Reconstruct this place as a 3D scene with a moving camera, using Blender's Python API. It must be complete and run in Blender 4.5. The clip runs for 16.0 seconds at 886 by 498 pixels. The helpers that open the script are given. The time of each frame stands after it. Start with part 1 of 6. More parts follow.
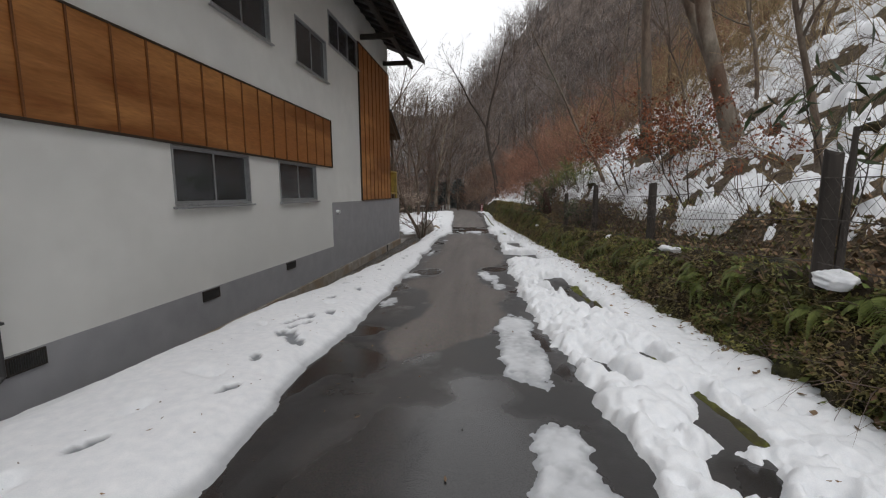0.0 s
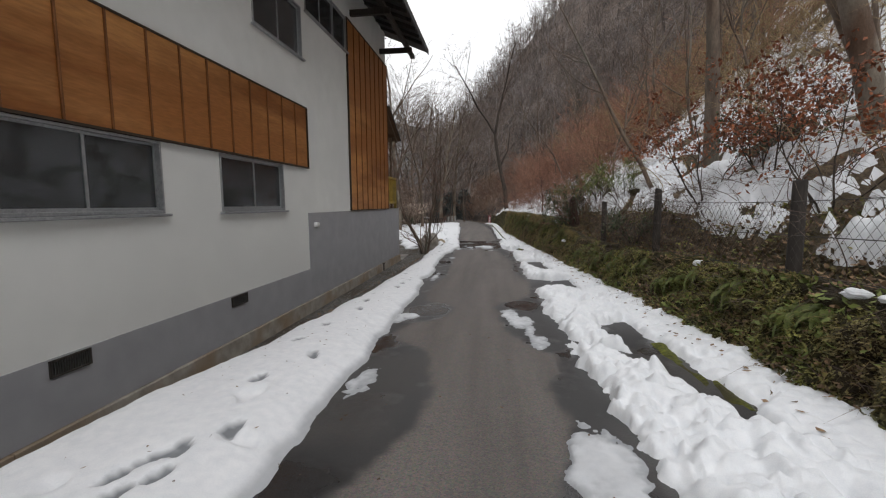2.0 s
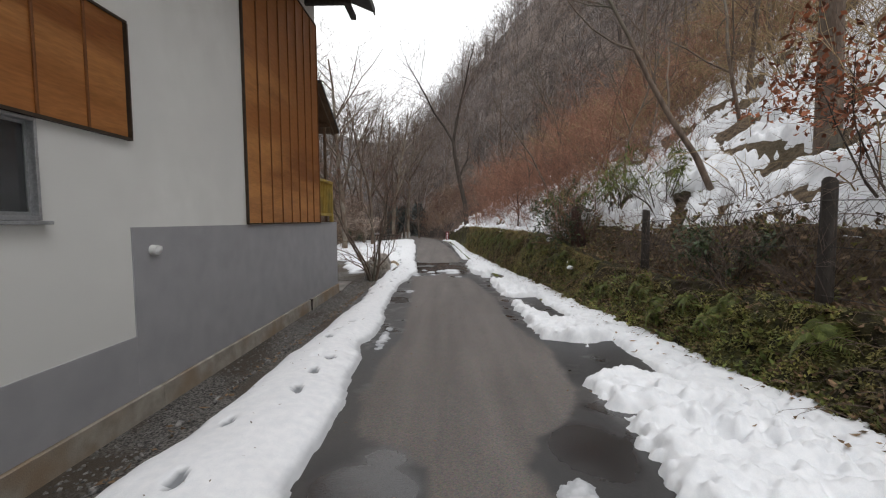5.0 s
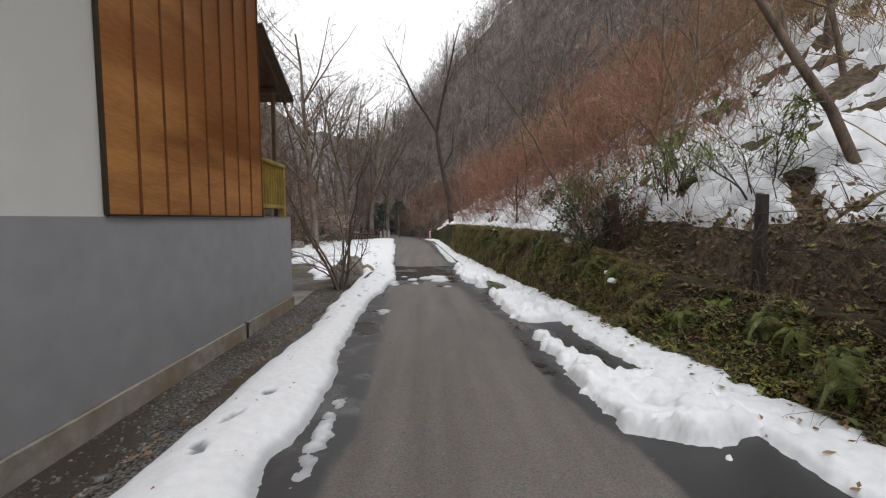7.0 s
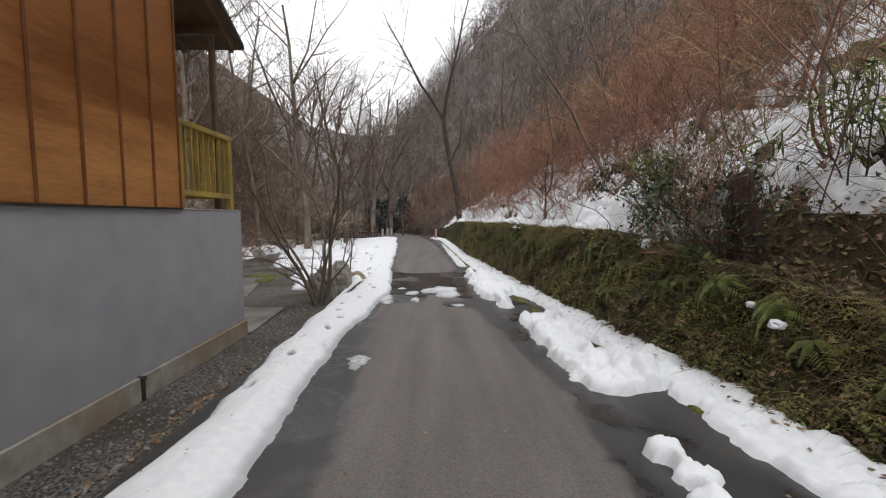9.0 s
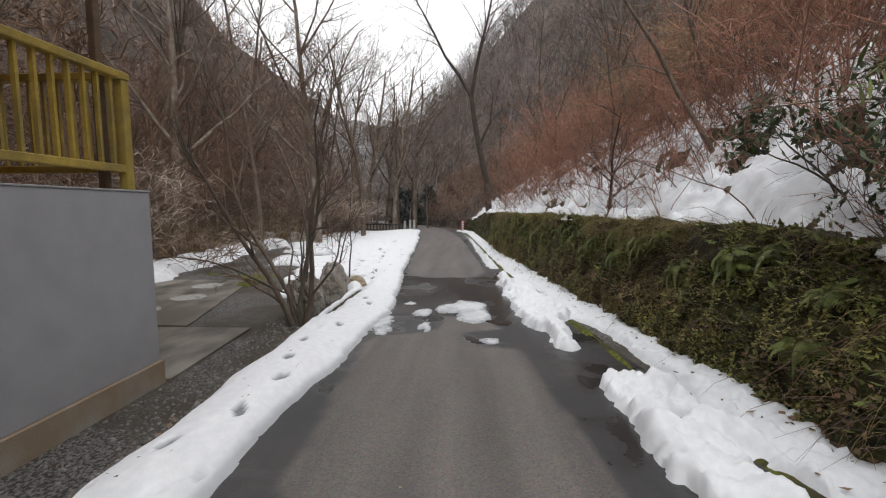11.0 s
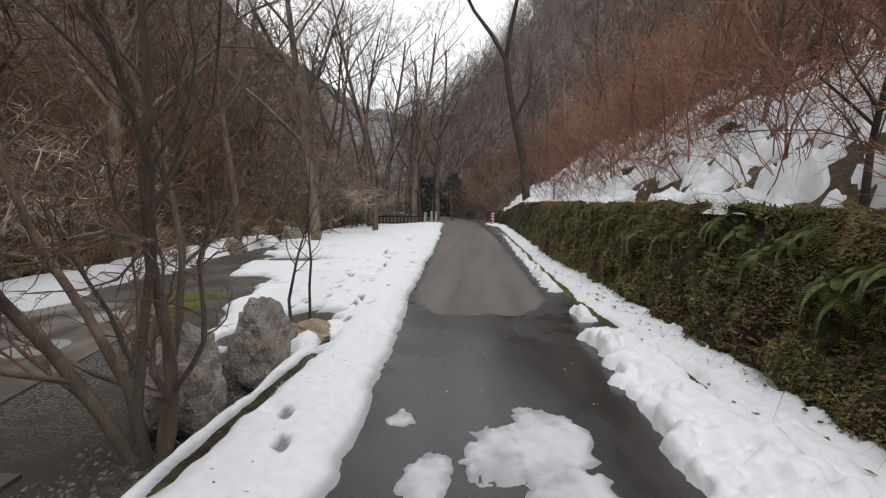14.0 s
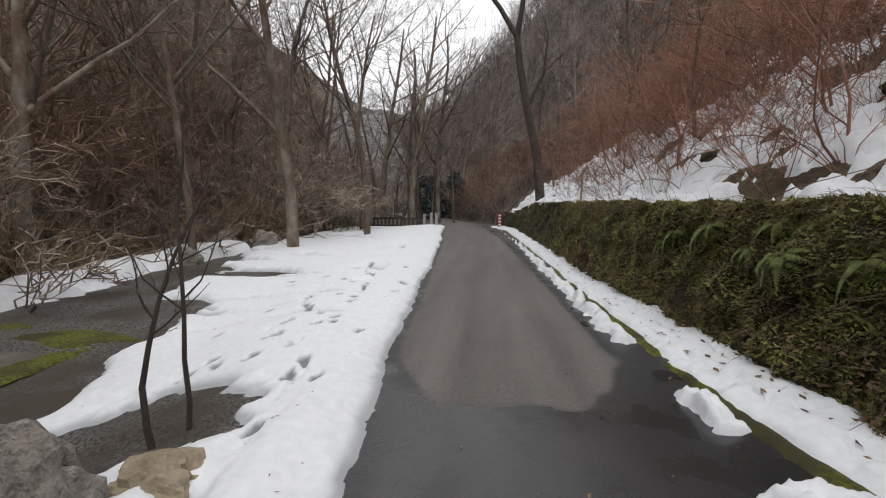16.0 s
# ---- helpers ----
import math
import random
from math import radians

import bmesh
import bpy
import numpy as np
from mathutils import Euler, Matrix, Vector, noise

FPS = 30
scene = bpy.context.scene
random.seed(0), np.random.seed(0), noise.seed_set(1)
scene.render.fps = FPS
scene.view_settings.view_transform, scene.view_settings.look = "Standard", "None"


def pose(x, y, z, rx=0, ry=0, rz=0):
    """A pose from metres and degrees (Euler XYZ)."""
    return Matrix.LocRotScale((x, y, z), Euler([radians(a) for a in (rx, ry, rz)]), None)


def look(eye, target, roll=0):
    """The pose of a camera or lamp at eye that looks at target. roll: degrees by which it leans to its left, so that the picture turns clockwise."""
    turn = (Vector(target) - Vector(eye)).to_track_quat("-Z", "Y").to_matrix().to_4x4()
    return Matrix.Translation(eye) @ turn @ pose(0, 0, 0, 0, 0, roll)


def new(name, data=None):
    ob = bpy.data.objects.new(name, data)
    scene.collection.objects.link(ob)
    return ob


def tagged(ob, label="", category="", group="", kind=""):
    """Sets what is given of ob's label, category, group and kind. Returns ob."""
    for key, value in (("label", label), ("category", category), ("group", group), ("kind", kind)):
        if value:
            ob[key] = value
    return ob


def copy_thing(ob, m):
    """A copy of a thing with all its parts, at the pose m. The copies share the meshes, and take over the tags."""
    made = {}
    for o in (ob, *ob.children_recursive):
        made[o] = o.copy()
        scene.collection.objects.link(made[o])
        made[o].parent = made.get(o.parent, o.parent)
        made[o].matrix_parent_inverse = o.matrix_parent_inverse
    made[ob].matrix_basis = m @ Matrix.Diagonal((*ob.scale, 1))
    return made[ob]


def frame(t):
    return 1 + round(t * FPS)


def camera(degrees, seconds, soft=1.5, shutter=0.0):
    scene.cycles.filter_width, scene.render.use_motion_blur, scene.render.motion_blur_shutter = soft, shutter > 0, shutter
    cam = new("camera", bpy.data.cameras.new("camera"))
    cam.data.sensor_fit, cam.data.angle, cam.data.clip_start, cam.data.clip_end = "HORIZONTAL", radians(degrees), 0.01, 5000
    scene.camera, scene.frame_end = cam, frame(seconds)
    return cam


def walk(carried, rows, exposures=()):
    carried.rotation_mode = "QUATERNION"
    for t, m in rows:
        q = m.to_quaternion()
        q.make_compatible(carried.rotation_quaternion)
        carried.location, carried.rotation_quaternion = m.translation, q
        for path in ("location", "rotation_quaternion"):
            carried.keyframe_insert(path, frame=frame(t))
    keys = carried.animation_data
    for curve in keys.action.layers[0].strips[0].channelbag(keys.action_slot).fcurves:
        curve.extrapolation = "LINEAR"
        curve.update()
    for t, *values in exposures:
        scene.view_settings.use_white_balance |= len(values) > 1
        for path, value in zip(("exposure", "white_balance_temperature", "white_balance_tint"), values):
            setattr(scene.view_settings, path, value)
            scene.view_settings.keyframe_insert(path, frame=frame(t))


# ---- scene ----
cam = camera(92.2, 16.0, soft=1.15)
METRES, EYE, TILT, LEAN, TURN = 22.7, 1.5, 0.0, 0.0, 6.6
ROWS = [
    (0.0, 0.0, 0.0, 0.0, -0.04, -7.49, 0.34),
    (0.5, -0.0034, 0.0293, 0.0008, 0.52, -6.79, 0.34),
    (1.0, -0.0032, 0.0583, -0.0015, 1.06, -6.27, 0.3),
    (1.5, -0.0039, 0.0887, -0.002, 1.11, -6.03, 0.35),
    (2.0, -0.0023, 0.1191, -0.0034, 0.62, -5.99, 0.33),
    (2.5, -0.0034, 0.1513, -0.0034, -0.27, -5.86, 0.36),
    (3.0, -0.005, 0.1815, -0.004, -1.28, -5.56, 0.33),
    (3.5, -0.0081, 0.2142, -0.0041, -2.27, -4.91, 0.35),
    (4.0, -0.0075, 0.2444, -0.0051, -3.34, -4.24, 0.36),
    (6.5, 0.0003, 0.3987, -0.0116, -8.14, -3.78, 0.11),
    (7.0, 0.0036, 0.43, -0.0122, -8.24, -4.07, 0.12),
    (7.5, 0.0081, 0.4633, -0.0129, -8.07, -4.27, 0.17),
    (8.0, 0.0102, 0.4956, -0.0137, -7.94, -4.36, 0.11),
    (8.5, 0.0144, 0.5282, -0.014, -7.72, -4.36, 0.15),
    (9.0, 0.0198, 0.5589, -0.0152, -7.37, -4.37, 0.19),
    (9.5, 0.026, 0.5916, -0.0159, -6.7, -4.36, 0.24),
    (10.0, 0.0318, 0.6221, -0.017, -5.66, -4.54, 0.21),
    (12.5, 0.0445, 0.781, -0.0201, -1.42, -6.64, 0.12),
    (13.0, 0.0432, 0.8122, -0.0208, -1.03, -6.68, 0.2),
    (13.5, 0.0458, 0.8446, -0.0219, -0.55, -6.65, 0.34),
    (14.0, 0.047, 0.8767, -0.0219, -0.2, -6.71, 0.33),
    (14.5, 0.0501, 0.9085, -0.0218, -0.02, -6.73, 0.31),
    (15.0, 0.0483, 0.9381, -0.0228, 0.08, -6.64, 0.29),
    (15.5, 0.0504, 0.967, -0.0245, 0.12, -6.58, 0.34),
    (16.0, 0.0469, 0.9947, -0.0249, -0.08, -6.53, 0.22),
]
walk(cam, [(t, pose(0, 0, EYE, TILT, LEAN, TURN) @ pose(METRES * x, METRES * y, METRES * z, 90 + pitch, roll, yaw)) for t, x, y, z, yaw, pitch, roll in ROWS],
     [(0.0, -0.03), (3.5, 0.22), (7.0, 0.38), (9.5, 0.43), (12.5, 0.34), (16.0, 0.16)])

# ---- world, sun and exposure ----
world = bpy.data.worlds.new("sky")
scene.world = world
world.use_nodes = True
wn, wl = world.node_tree.nodes, world.node_tree.links
wn.clear()
sky = wn.new("ShaderNodeTexSky")
sky.sky_type, sky.sun_disc = "NISHITA", False
sky.sun_elevation, sky.sun_rotation = radians(62), radians(161)
sky.air_density, sky.dust_density = 1.0, 6.0
grey = wn.new("ShaderNodeHueSaturation")
grey.inputs["Saturation"].default_value = 0.12
cloud = wn.new("ShaderNodeTexNoise")
cloud.inputs["Scale"].default_value, cloud.inputs["Detail"].default_value = 2.2, 5.0
cloud_ramp = wn.new("ShaderNodeValToRGB")
cloud_ramp.color_ramp.elements[0].position, cloud_ramp.color_ramp.elements[1].position = 0.3, 0.7
cloud_ramp.color_ramp.elements[0].color = (8.2, 8.3, 8.6, 1)
cloud_ramp.color_ramp.elements[1].color = (9.6, 9.6, 9.7, 1)
overcast = wn.new("ShaderNodeMixRGB")
overcast.inputs[0].default_value = 0.85
backg, wout = wn.new("ShaderNodeBackground"), wn.new("ShaderNodeOutputWorld")
backg.inputs["Strength"].default_value = 0.130
wl.new(sky.outputs[0], grey.inputs["Color"])
wl.new(cloud.outputs[0], cloud_ramp.inputs[0])
wl.new(grey.outputs[0], overcast.inputs[1])
wl.new(cloud_ramp.outputs[0], overcast.inputs[2])
wl.new(overcast.outputs[0], backg.inputs["Color"])
wl.new(backg.outputs[0], wout.inputs[0])

sun = new("sun", bpy.data.lights.new("sun", "SUN"))
sun.data.energy, sun.data.angle, sun.data.color = 0.55, radians(40), (1.0, 0.98, 0.95)
sun.matrix_world = look((7, -14, 40), (0, 6, 0))


# ---- materials ----
def material(name, c1, c2, scale=4.0, rough=0.85, bump=0.3, fine=60.0, metal=0.0, c3=None, big=0.5, stretch=(1, 1, 1),
             spread=0.5, dist=0.02, rough2=None, island=0.0, spec=0.5):
    m = bpy.data.materials.new(name)
    m.use_nodes = True
    nt = m.node_tree
    n, l = nt.nodes, nt.links
    bsdf = n["Principled BSDF"]
    tc, mp = n.new("ShaderNodeTexCoord"), n.new("ShaderNodeMapping")
    mp.inputs["Scale"].default_value = stretch
    l.new(tc.outputs["Object"], mp.inputs["Vector"])

    def tex(s, detail=6.0):
        t = n.new("ShaderNodeTexNoise")
        t.inputs["Scale"].default_value, t.inputs["Detail"].default_value = s, detail
        l.new(mp.outputs[0], t.inputs["Vector"])
        return t
    grain, coarse, tiny = tex(scale), tex(big, 4.0), tex(fine, 4.0)
    ramp = n.new("ShaderNodeValToRGB")
    ramp.color_ramp.elements[0].position, ramp.color_ramp.elements[1].position = 0.5 - spread * 0.4, 0.5 + spread * 0.4
    ramp.color_ramp.elements[0].color, ramp.color_ramp.elements[1].color = (*c1, 1), (*c2, 1)
    l.new(grain.outputs[0], ramp.inputs[0])
    colour = ramp.outputs[0]
    if c3:
        big_ramp, mix = n.new("ShaderNodeValToRGB"), n.new("ShaderNodeMixRGB")
        big_ramp.color_ramp.elements[0].position, big_ramp.color_ramp.elements[1].position = 0.45, 0.62
        l.new(coarse.outputs[0], big_ramp.inputs[0])
        l.new(big_ramp.outputs[0], mix.inputs[0])
        l.new(colour, mix.inputs[1])
        mix.inputs[2].default_value = (*c3, 1)
        colour = mix.outputs[0]
    speck = n.new("ShaderNodeMixRGB")
    speck.blend_type, speck.inputs[0].default_value = "OVERLAY", 0.35
    l.new(colour, speck.inputs[1])
    l.new(tiny.outputs[0], speck.inputs[2])
    colour = speck.outputs[0]
    if island:
        geo, hsv, mr = n.new("ShaderNodeNewGeometry"), n.new("ShaderNodeHueSaturation"), n.new("ShaderNodeMapRange")
        mr.inputs[3].default_value, mr.inputs[4].default_value = 1 - island, 1 + island
        l.new(geo.outputs["Random Per Island"], mr.inputs[0])
        l.new(mr.outputs[0], hsv.inputs["Value"])
        l.new(colour, hsv.inputs["Color"])
        colour = hsv.outputs[0]
    l.new(colour, bsdf.inputs["Base Color"])
    bsdf.inputs["Metallic"].default_value = metal
    bsdf.inputs["Specular IOR Level"].default_value = spec
    mr = n.new("ShaderNodeMapRange")
    mr.inputs[3].default_value, mr.inputs[4].default_value = rough, rough2 if rough2 is not None else min(1, rough + 0.1)
    l.new(coarse.outputs[0], mr.inputs[0])
    l.new(mr.outputs[0], bsdf.inputs["Roughness"])
    if bump:
        b = n.new("ShaderNodeBump")
        b.inputs["Strength"].default_value, b.inputs["Distance"].default_value = bump, dist
        add = n.new("ShaderNodeMath")
        l.new(grain.outputs[0], add.inputs[0])
        l.new(tiny.outputs[0], add.inputs[1])
        l.new(add.outputs[0], b.inputs["Height"])
        l.new(b.outputs[0], bsdf.inputs["Normal"])
    return m


def glass_material(name):
    m = bpy.data.materials.new(name)
    m.use_nodes = True
    b = m.node_tree.nodes["Principled BSDF"]
    b.inputs["Base Color"].default_value = (0.10, 0.105, 0.11, 1)
    b.inputs["Roughness"].default_value = 0.06
    b.inputs["Transmission Weight"].default_value = 0.55
    b.inputs["IOR"].default_value = 1.45
    return m


def asphalt_material():
    """Asphalt whose point attributes are 'dry', from 0 (wet) to 1, and 'pool', 1 under standing water."""
    m = material("asphalt", (0.020, 0.0195, 0.020), (0.036, 0.034, 0.034), scale=120, fine=420, big=0.9, bump=0.0)
    n, l = m.node_tree.nodes, m.node_tree.links
    bsdf = n["Principled BSDF"]
    at = n.new("ShaderNodeAttribute")
    at.attribute_name = "dry"
    old = bsdf.inputs["Base Color"].links[0].from_socket
    bsdf.inputs["Specular IOR Level"].default_value = 0.5
    tc = n.new("ShaderNodeTexCoord")
    stone, patch = n.new("ShaderNodeTexVoronoi"), n.new("ShaderNodeTexNoise")
    stone.inputs["Scale"].default_value = 95.0
    patch.inputs["Scale"].default_value, patch.inputs["Detail"].default_value = 1.7, 7.0
    for t in (stone, patch):
        l.new(tc.outputs["Object"], t.inputs["Vector"])
    along, streak, blend = n.new("ShaderNodeMapping"), n.new("ShaderNodeTexNoise"), n.new("ShaderNodeMath")
    along.inputs["Scale"].default_value = (2.6, 0.22, 1.0)
    along.inputs["Rotation"].default_value = (0, 0, radians(-4))
    streak.inputs["Scale"].default_value, streak.inputs["Detail"].default_value = 1.3, 5.0
    l.new(tc.outputs["Object"], along.inputs["Vector"])
    l.new(along.outputs[0], streak.inputs["Vector"])
    blend.operation = "MULTIPLY_ADD"
    blend.inputs[1].default_value, blend.inputs[2].default_value = 0.6, 0.2
    l.new(streak.outputs[0], blend.inputs[0])
    light = n.new("ShaderNodeValToRGB")
    light.color_ramp.elements[0].position, light.color_ramp.elements[1].position = 0.34, 0.66
    light.color_ramp.elements[0].color, light.color_ramp.elements[1].color = (0.092, 0.071, 0.058, 1), (0.162, 0.129, 0.107, 1)
    l.new(blend.outputs[0], light.inputs[0])
    chips = n.new("ShaderNodeMixRGB")
    chips.blend_type, chips.inputs[0].default_value = "OVERLAY", 0.32
    l.new(light.outputs[0], chips.inputs[1])
    l.new(stone.outputs["Color"], chips.inputs[2])
    grey_chips = n.new("ShaderNodeHueSaturation")
    grey_chips.inputs["Saturation"].default_value = 0.55
    l.new(chips.outputs[0], grey_chips.inputs["Color"])
    mix = n.new("ShaderNodeMixRGB")
    l.new(at.outputs["Fac"], mix.inputs[0])
    l.new(old, mix.inputs[1])
    l.new(grey_chips.outputs[0], mix.inputs[2])
    l.new(mix.outputs[0], bsdf.inputs["Base Color"])
    wet = n.new("ShaderNodeValToRGB")
    wet.color_ramp.elements[0].position, wet.color_ramp.elements[1].position = 0.36, 0.50
    wet.color_ramp.elements[0].color, wet.color_ramp.elements[1].color = (0.12, 0.12, 0.12, 1), (0.50, 0.50, 0.50, 1)
    l.new(patch.outputs[0], wet.inputs[0])
    pool, film = n.new("ShaderNodeAttribute"), n.new("ShaderNodeMixRGB")
    pool.attribute_name = "pool"
    l.new(pool.outputs["Fac"], film.inputs[0])
    l.new(wet.outputs[0], film.inputs[1])
    film.inputs[2].default_value = (0.13, 0.13, 0.13, 1)
    rough = n.new("ShaderNodeMixRGB")
    l.new(at.outputs["Fac"], rough.inputs[0])
    l.new(film.outputs[0], rough.inputs[1])
    rough.inputs[2].default_value = (0.78, 0.78, 0.78, 1)
    for k in list(bsdf.inputs["Roughness"].links):
        l.remove(k)
    l.new(rough.outputs[0], bsdf.inputs["Roughness"])
    strength = n.new("ShaderNodeMapRange")
    strength.inputs[3].default_value, strength.inputs[4].default_value = 0.10, 0.38
    l.new(at.outputs["Fac"], strength.inputs[0])
    b = n.new("ShaderNodeBump")
    b.inputs["Distance"].default_value = 0.006
    l.new(strength.outputs[0], b.inputs["Strength"])
    l.new(stone.outputs["Distance"], b.inputs["Height"])
    l.new(b.outputs[0], bsdf.inputs["Normal"])
    return m


def cladding_material():
    """Brown sheet metal; soft wavy reflections are painted in as bands of lighter brown."""
    m = material("brown_sheet_metal", (0.27, 0.094, 0.022), (0.66, 0.315, 0.105), scale=1.5, rough=0.36, rough2=0.5, bump=0.12,
                 fine=30, big=0.5, stretch=(1, 0.22, 1.5), spread=0.34, dist=0.03, metal=0.25, c3=(0.40, 0.155, 0.042))
    mp = next(k for k in m.node_tree.nodes if k.type == "MAPPING")
    mp.inputs["Rotation"].default_value = (radians(7), 0, 0)
    return m


ASPHALT = asphalt_material()
SNOW = material("snow", (0.71, 0.73, 0.76), (0.80, 0.81, 0.83), scale=14, rough=0.65, bump=0.22, fine=160, big=1.2, dist=0.012, spec=0.3)
SLUSH = material("icy_slush", (0.50, 0.51, 0.52), (0.78, 0.79, 0.80), scale=22, rough=0.28, rough2=0.6, bump=0.4, fine=140, big=4, dist=0.01)


def trodden_material():
    """Snow whose footprints are soaked and grey."""
    m = material("trodden_snow", (0.71, 0.73, 0.76), (0.80, 0.81, 0.83), scale=14, rough=0.65, bump=0.2, fine=160, big=1.2, dist=0.012, spec=0.3)
    n, l = m.node_tree.nodes, m.node_tree.links
    bsdf = next(k for k in n if k.type == "BSDF_PRINCIPLED")
    at = n.new("ShaderNodeAttribute")
    at.attribute_name = "trod"
    mix = n.new("ShaderNodeMixRGB")
    l.new(at.outputs["Fac"], mix.inputs[0])
    l.new(bsdf.inputs["Base Color"].links[0].from_socket, mix.inputs[1])
    mix.inputs[2].default_value = (0.20, 0.21, 0.225, 1)
    l.new(mix.outputs[0], bsdf.inputs["Base Color"])
    return m


TRODSNOW = trodden_material()
STUCCO = material("white_stucco", (0.76, 0.76, 0.73), (0.82, 0.82, 0.79), scale=2.5, rough=0.8, bump=0.15, fine=220, big=0.35, dist=0.003, c3=(0.74, 0.74, 0.715))
GREYPAINT = material("grey_wall_paint", (0.33, 0.33, 0.345), (0.385, 0.385, 0.40), scale=3, rough=0.55, bump=0.10, fine=240, big=0.6, dist=0.003)
CLAD = cladding_material()
SEAM = material("brown_seam_metal", (0.15, 0.055, 0.016), (0.25, 0.098, 0.030), scale=3, rough=0.45, bump=0.05, metal=0.2)
CLADTRIM = material("dark_brown_trim", (0.03, 0.018, 0.010), (0.05, 0.03, 0.016), scale=8, rough=0.5, bump=0.1)
ALU = material("aluminium_frame", (0.36, 0.37, 0.38), (0.46, 0.47, 0.48), scale=20, rough=0.38, metal=0.7, bump=0.05)
GLASS = glass_material("window_glass")
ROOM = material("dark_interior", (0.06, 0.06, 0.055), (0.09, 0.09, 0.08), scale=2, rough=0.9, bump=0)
DARKWOOD = material("dark_stained_wood", (0.022, 0.018, 0.015), (0.055, 0.045, 0.038), scale=14, stretch=(1, 1, 0.15), rough=0.75, bump=0.35)
ROOFMETAL = material("dark_roof_metal", (0.045, 0.045, 0.048), (0.08, 0.078, 0.075), scale=5, rough=0.5, bump=0.1, metal=0.3)
SOFFIT = material("brown_soffit_boards", (0.10, 0.065, 0.040), (0.16, 0.105, 0.065), scale=9, stretch=(1, 0.2, 1), rough=0.7, bump=0.2)
RAILPAINT = material("mustard_painted_wood", (0.34, 0.235, 0.040), (0.50, 0.36, 0.075), scale=7, rough=0.6, bump=0.2, c3=(0.28, 0.21, 0.06), big=2)
CONCRETE = material("aged_concrete", (0.25, 0.225, 0.19), (0.42, 0.385, 0.335), scale=5, rough=0.85, bump=0.3, fine=90, c3=(0.28, 0.21, 0.145), big=1.1, dist=0.01)
SLAB = material("wet_concrete_slab", (0.055, 0.046, 0.038), (0.23, 0.205, 0.178), scale=2.2, rough=0.30, rough2=0.65, bump=0.2, fine=120, c3=(0.085, 0.070, 0.052), big=0.6, spread=0.35, stretch=(1, 0.5, 1), dist=0.005)
LID = material("pale_concrete_lid", (0.22, 0.215, 0.20), (0.36, 0.35, 0.33), scale=12, rough=0.6, bump=0.2, fine=120)
GRAVEL = material("gravel_ground", (0.030, 0.028, 0.026), (0.20, 0.187, 0.173), scale=38, rough=0.75, bump=0.9, fine=85, big=0.8, spread=0.22, c3=(0.070, 0.055, 0.040), dist=0.03)
STONES = material("loose_gravel", (0.09, 0.087, 0.083), (0.21, 0.20, 0.19), scale=15, rough=0.7, bump=0.2, island=0.55)
LITTER = material("leaf_litter_soil", (0.050, 0.036, 0.022), (0.26, 0.185, 0.115), scale=11, rough=0.95, bump=1.0, fine=60, c3=(0.085, 0.066, 0.034), big=0.45, dist=0.06)
WOODFLOOR = material("forest_floor", (0.022, 0.016, 0.013), (0.26, 0.195, 0.160), scale=1.6, rough=0.95, bump=0.8, fine=22, c3=(0.060, 0.047, 0.038), big=0.12, dist=0.2)
MOSSWALL = material("mossy_bank", (0.013, 0.012, 0.006), (0.100, 0.094, 0.024), scale=9, rough=0.95, bump=1.0, fine=70, c3=(0.040, 0.026, 0.013), big=0.9, spread=0.4, dist=0.06)
MOSS = material("bright_moss", (0.030, 0.036, 0.005), (0.20, 0.215, 0.022), scale=26, rough=0.95, bump=0.9, fine=150, c3=(0.055, 0.048, 0.015), big=1.6, dist=0.02)
BARK = material("grey_brown_bark", (0.085, 0.060, 0.045), (0.215, 0.160, 0.122), scale=9, stretch=(1, 1, 0.3), rough=0.9, bump=0.8, fine=50, c3=(0.13, 0.12, 0.095), big=1.2, dist=0.02)
PALEBARK = material("pale_blotched_bark", (0.14, 0.115, 0.09), (0.30, 0.26, 0.21), scale=6, stretch=(1, 1, 0.5), rough=0.85, bump=0.5, fine=50, c3=(0.12, 0.075, 0.05), big=2.0, dist=0.015)
DARKBARK = material("dark_bark", (0.035, 0.028, 0.023), (0.085, 0.068, 0.056), scale=9, stretch=(1, 1, 0.3), rough=0.9, bump=0.7, fine=50, dist=0.015)
TWIG = material("bare_twigs", (0.090, 0.062, 0.049), (0.185, 0.138, 0.112), scale=2, rough=0.85, bump=0.0, island=0.35)
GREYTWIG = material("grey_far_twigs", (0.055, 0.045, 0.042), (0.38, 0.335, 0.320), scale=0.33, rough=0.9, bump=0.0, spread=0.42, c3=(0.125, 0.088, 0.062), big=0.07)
BROWNTWIG = material("brown_wood_twigs", (0.075, 0.048, 0.038), (0.46, 0.335, 0.270), scale=0.40, rough=0.9, bump=0.0, spread=0.42, c3=(0.23, 0.145, 0.095), big=0.09)
# distant haze is painted into the next two: twigs and slope are paled for it
HAZETWIG = material("haze_paled_twigs", (0.22, 0.215, 0.215), (0.42, 0.41, 0.41), scale=0.08, rough=0.9, bump=0.0, spread=0.5)
HAZEFLOOR = material("haze_paled_slope", (0.07, 0.068, 0.068), (0.27, 0.262, 0.26), scale=0.45, rough=0.95, bump=0.6, fine=2.5, dist=0.8, spread=0.3)
REDTWIG = material("reddish_twigs", (0.215, 0.102, 0.068), (0.43, 0.225, 0.155), scale=1, rough=0.85, bump=0.0, island=0.4)
STRAW = material("straw_brown_twigs", (0.22, 0.155, 0.080), (0.42, 0.31, 0.17), scale=1, rough=0.85, bump=0.0, island=0.4)
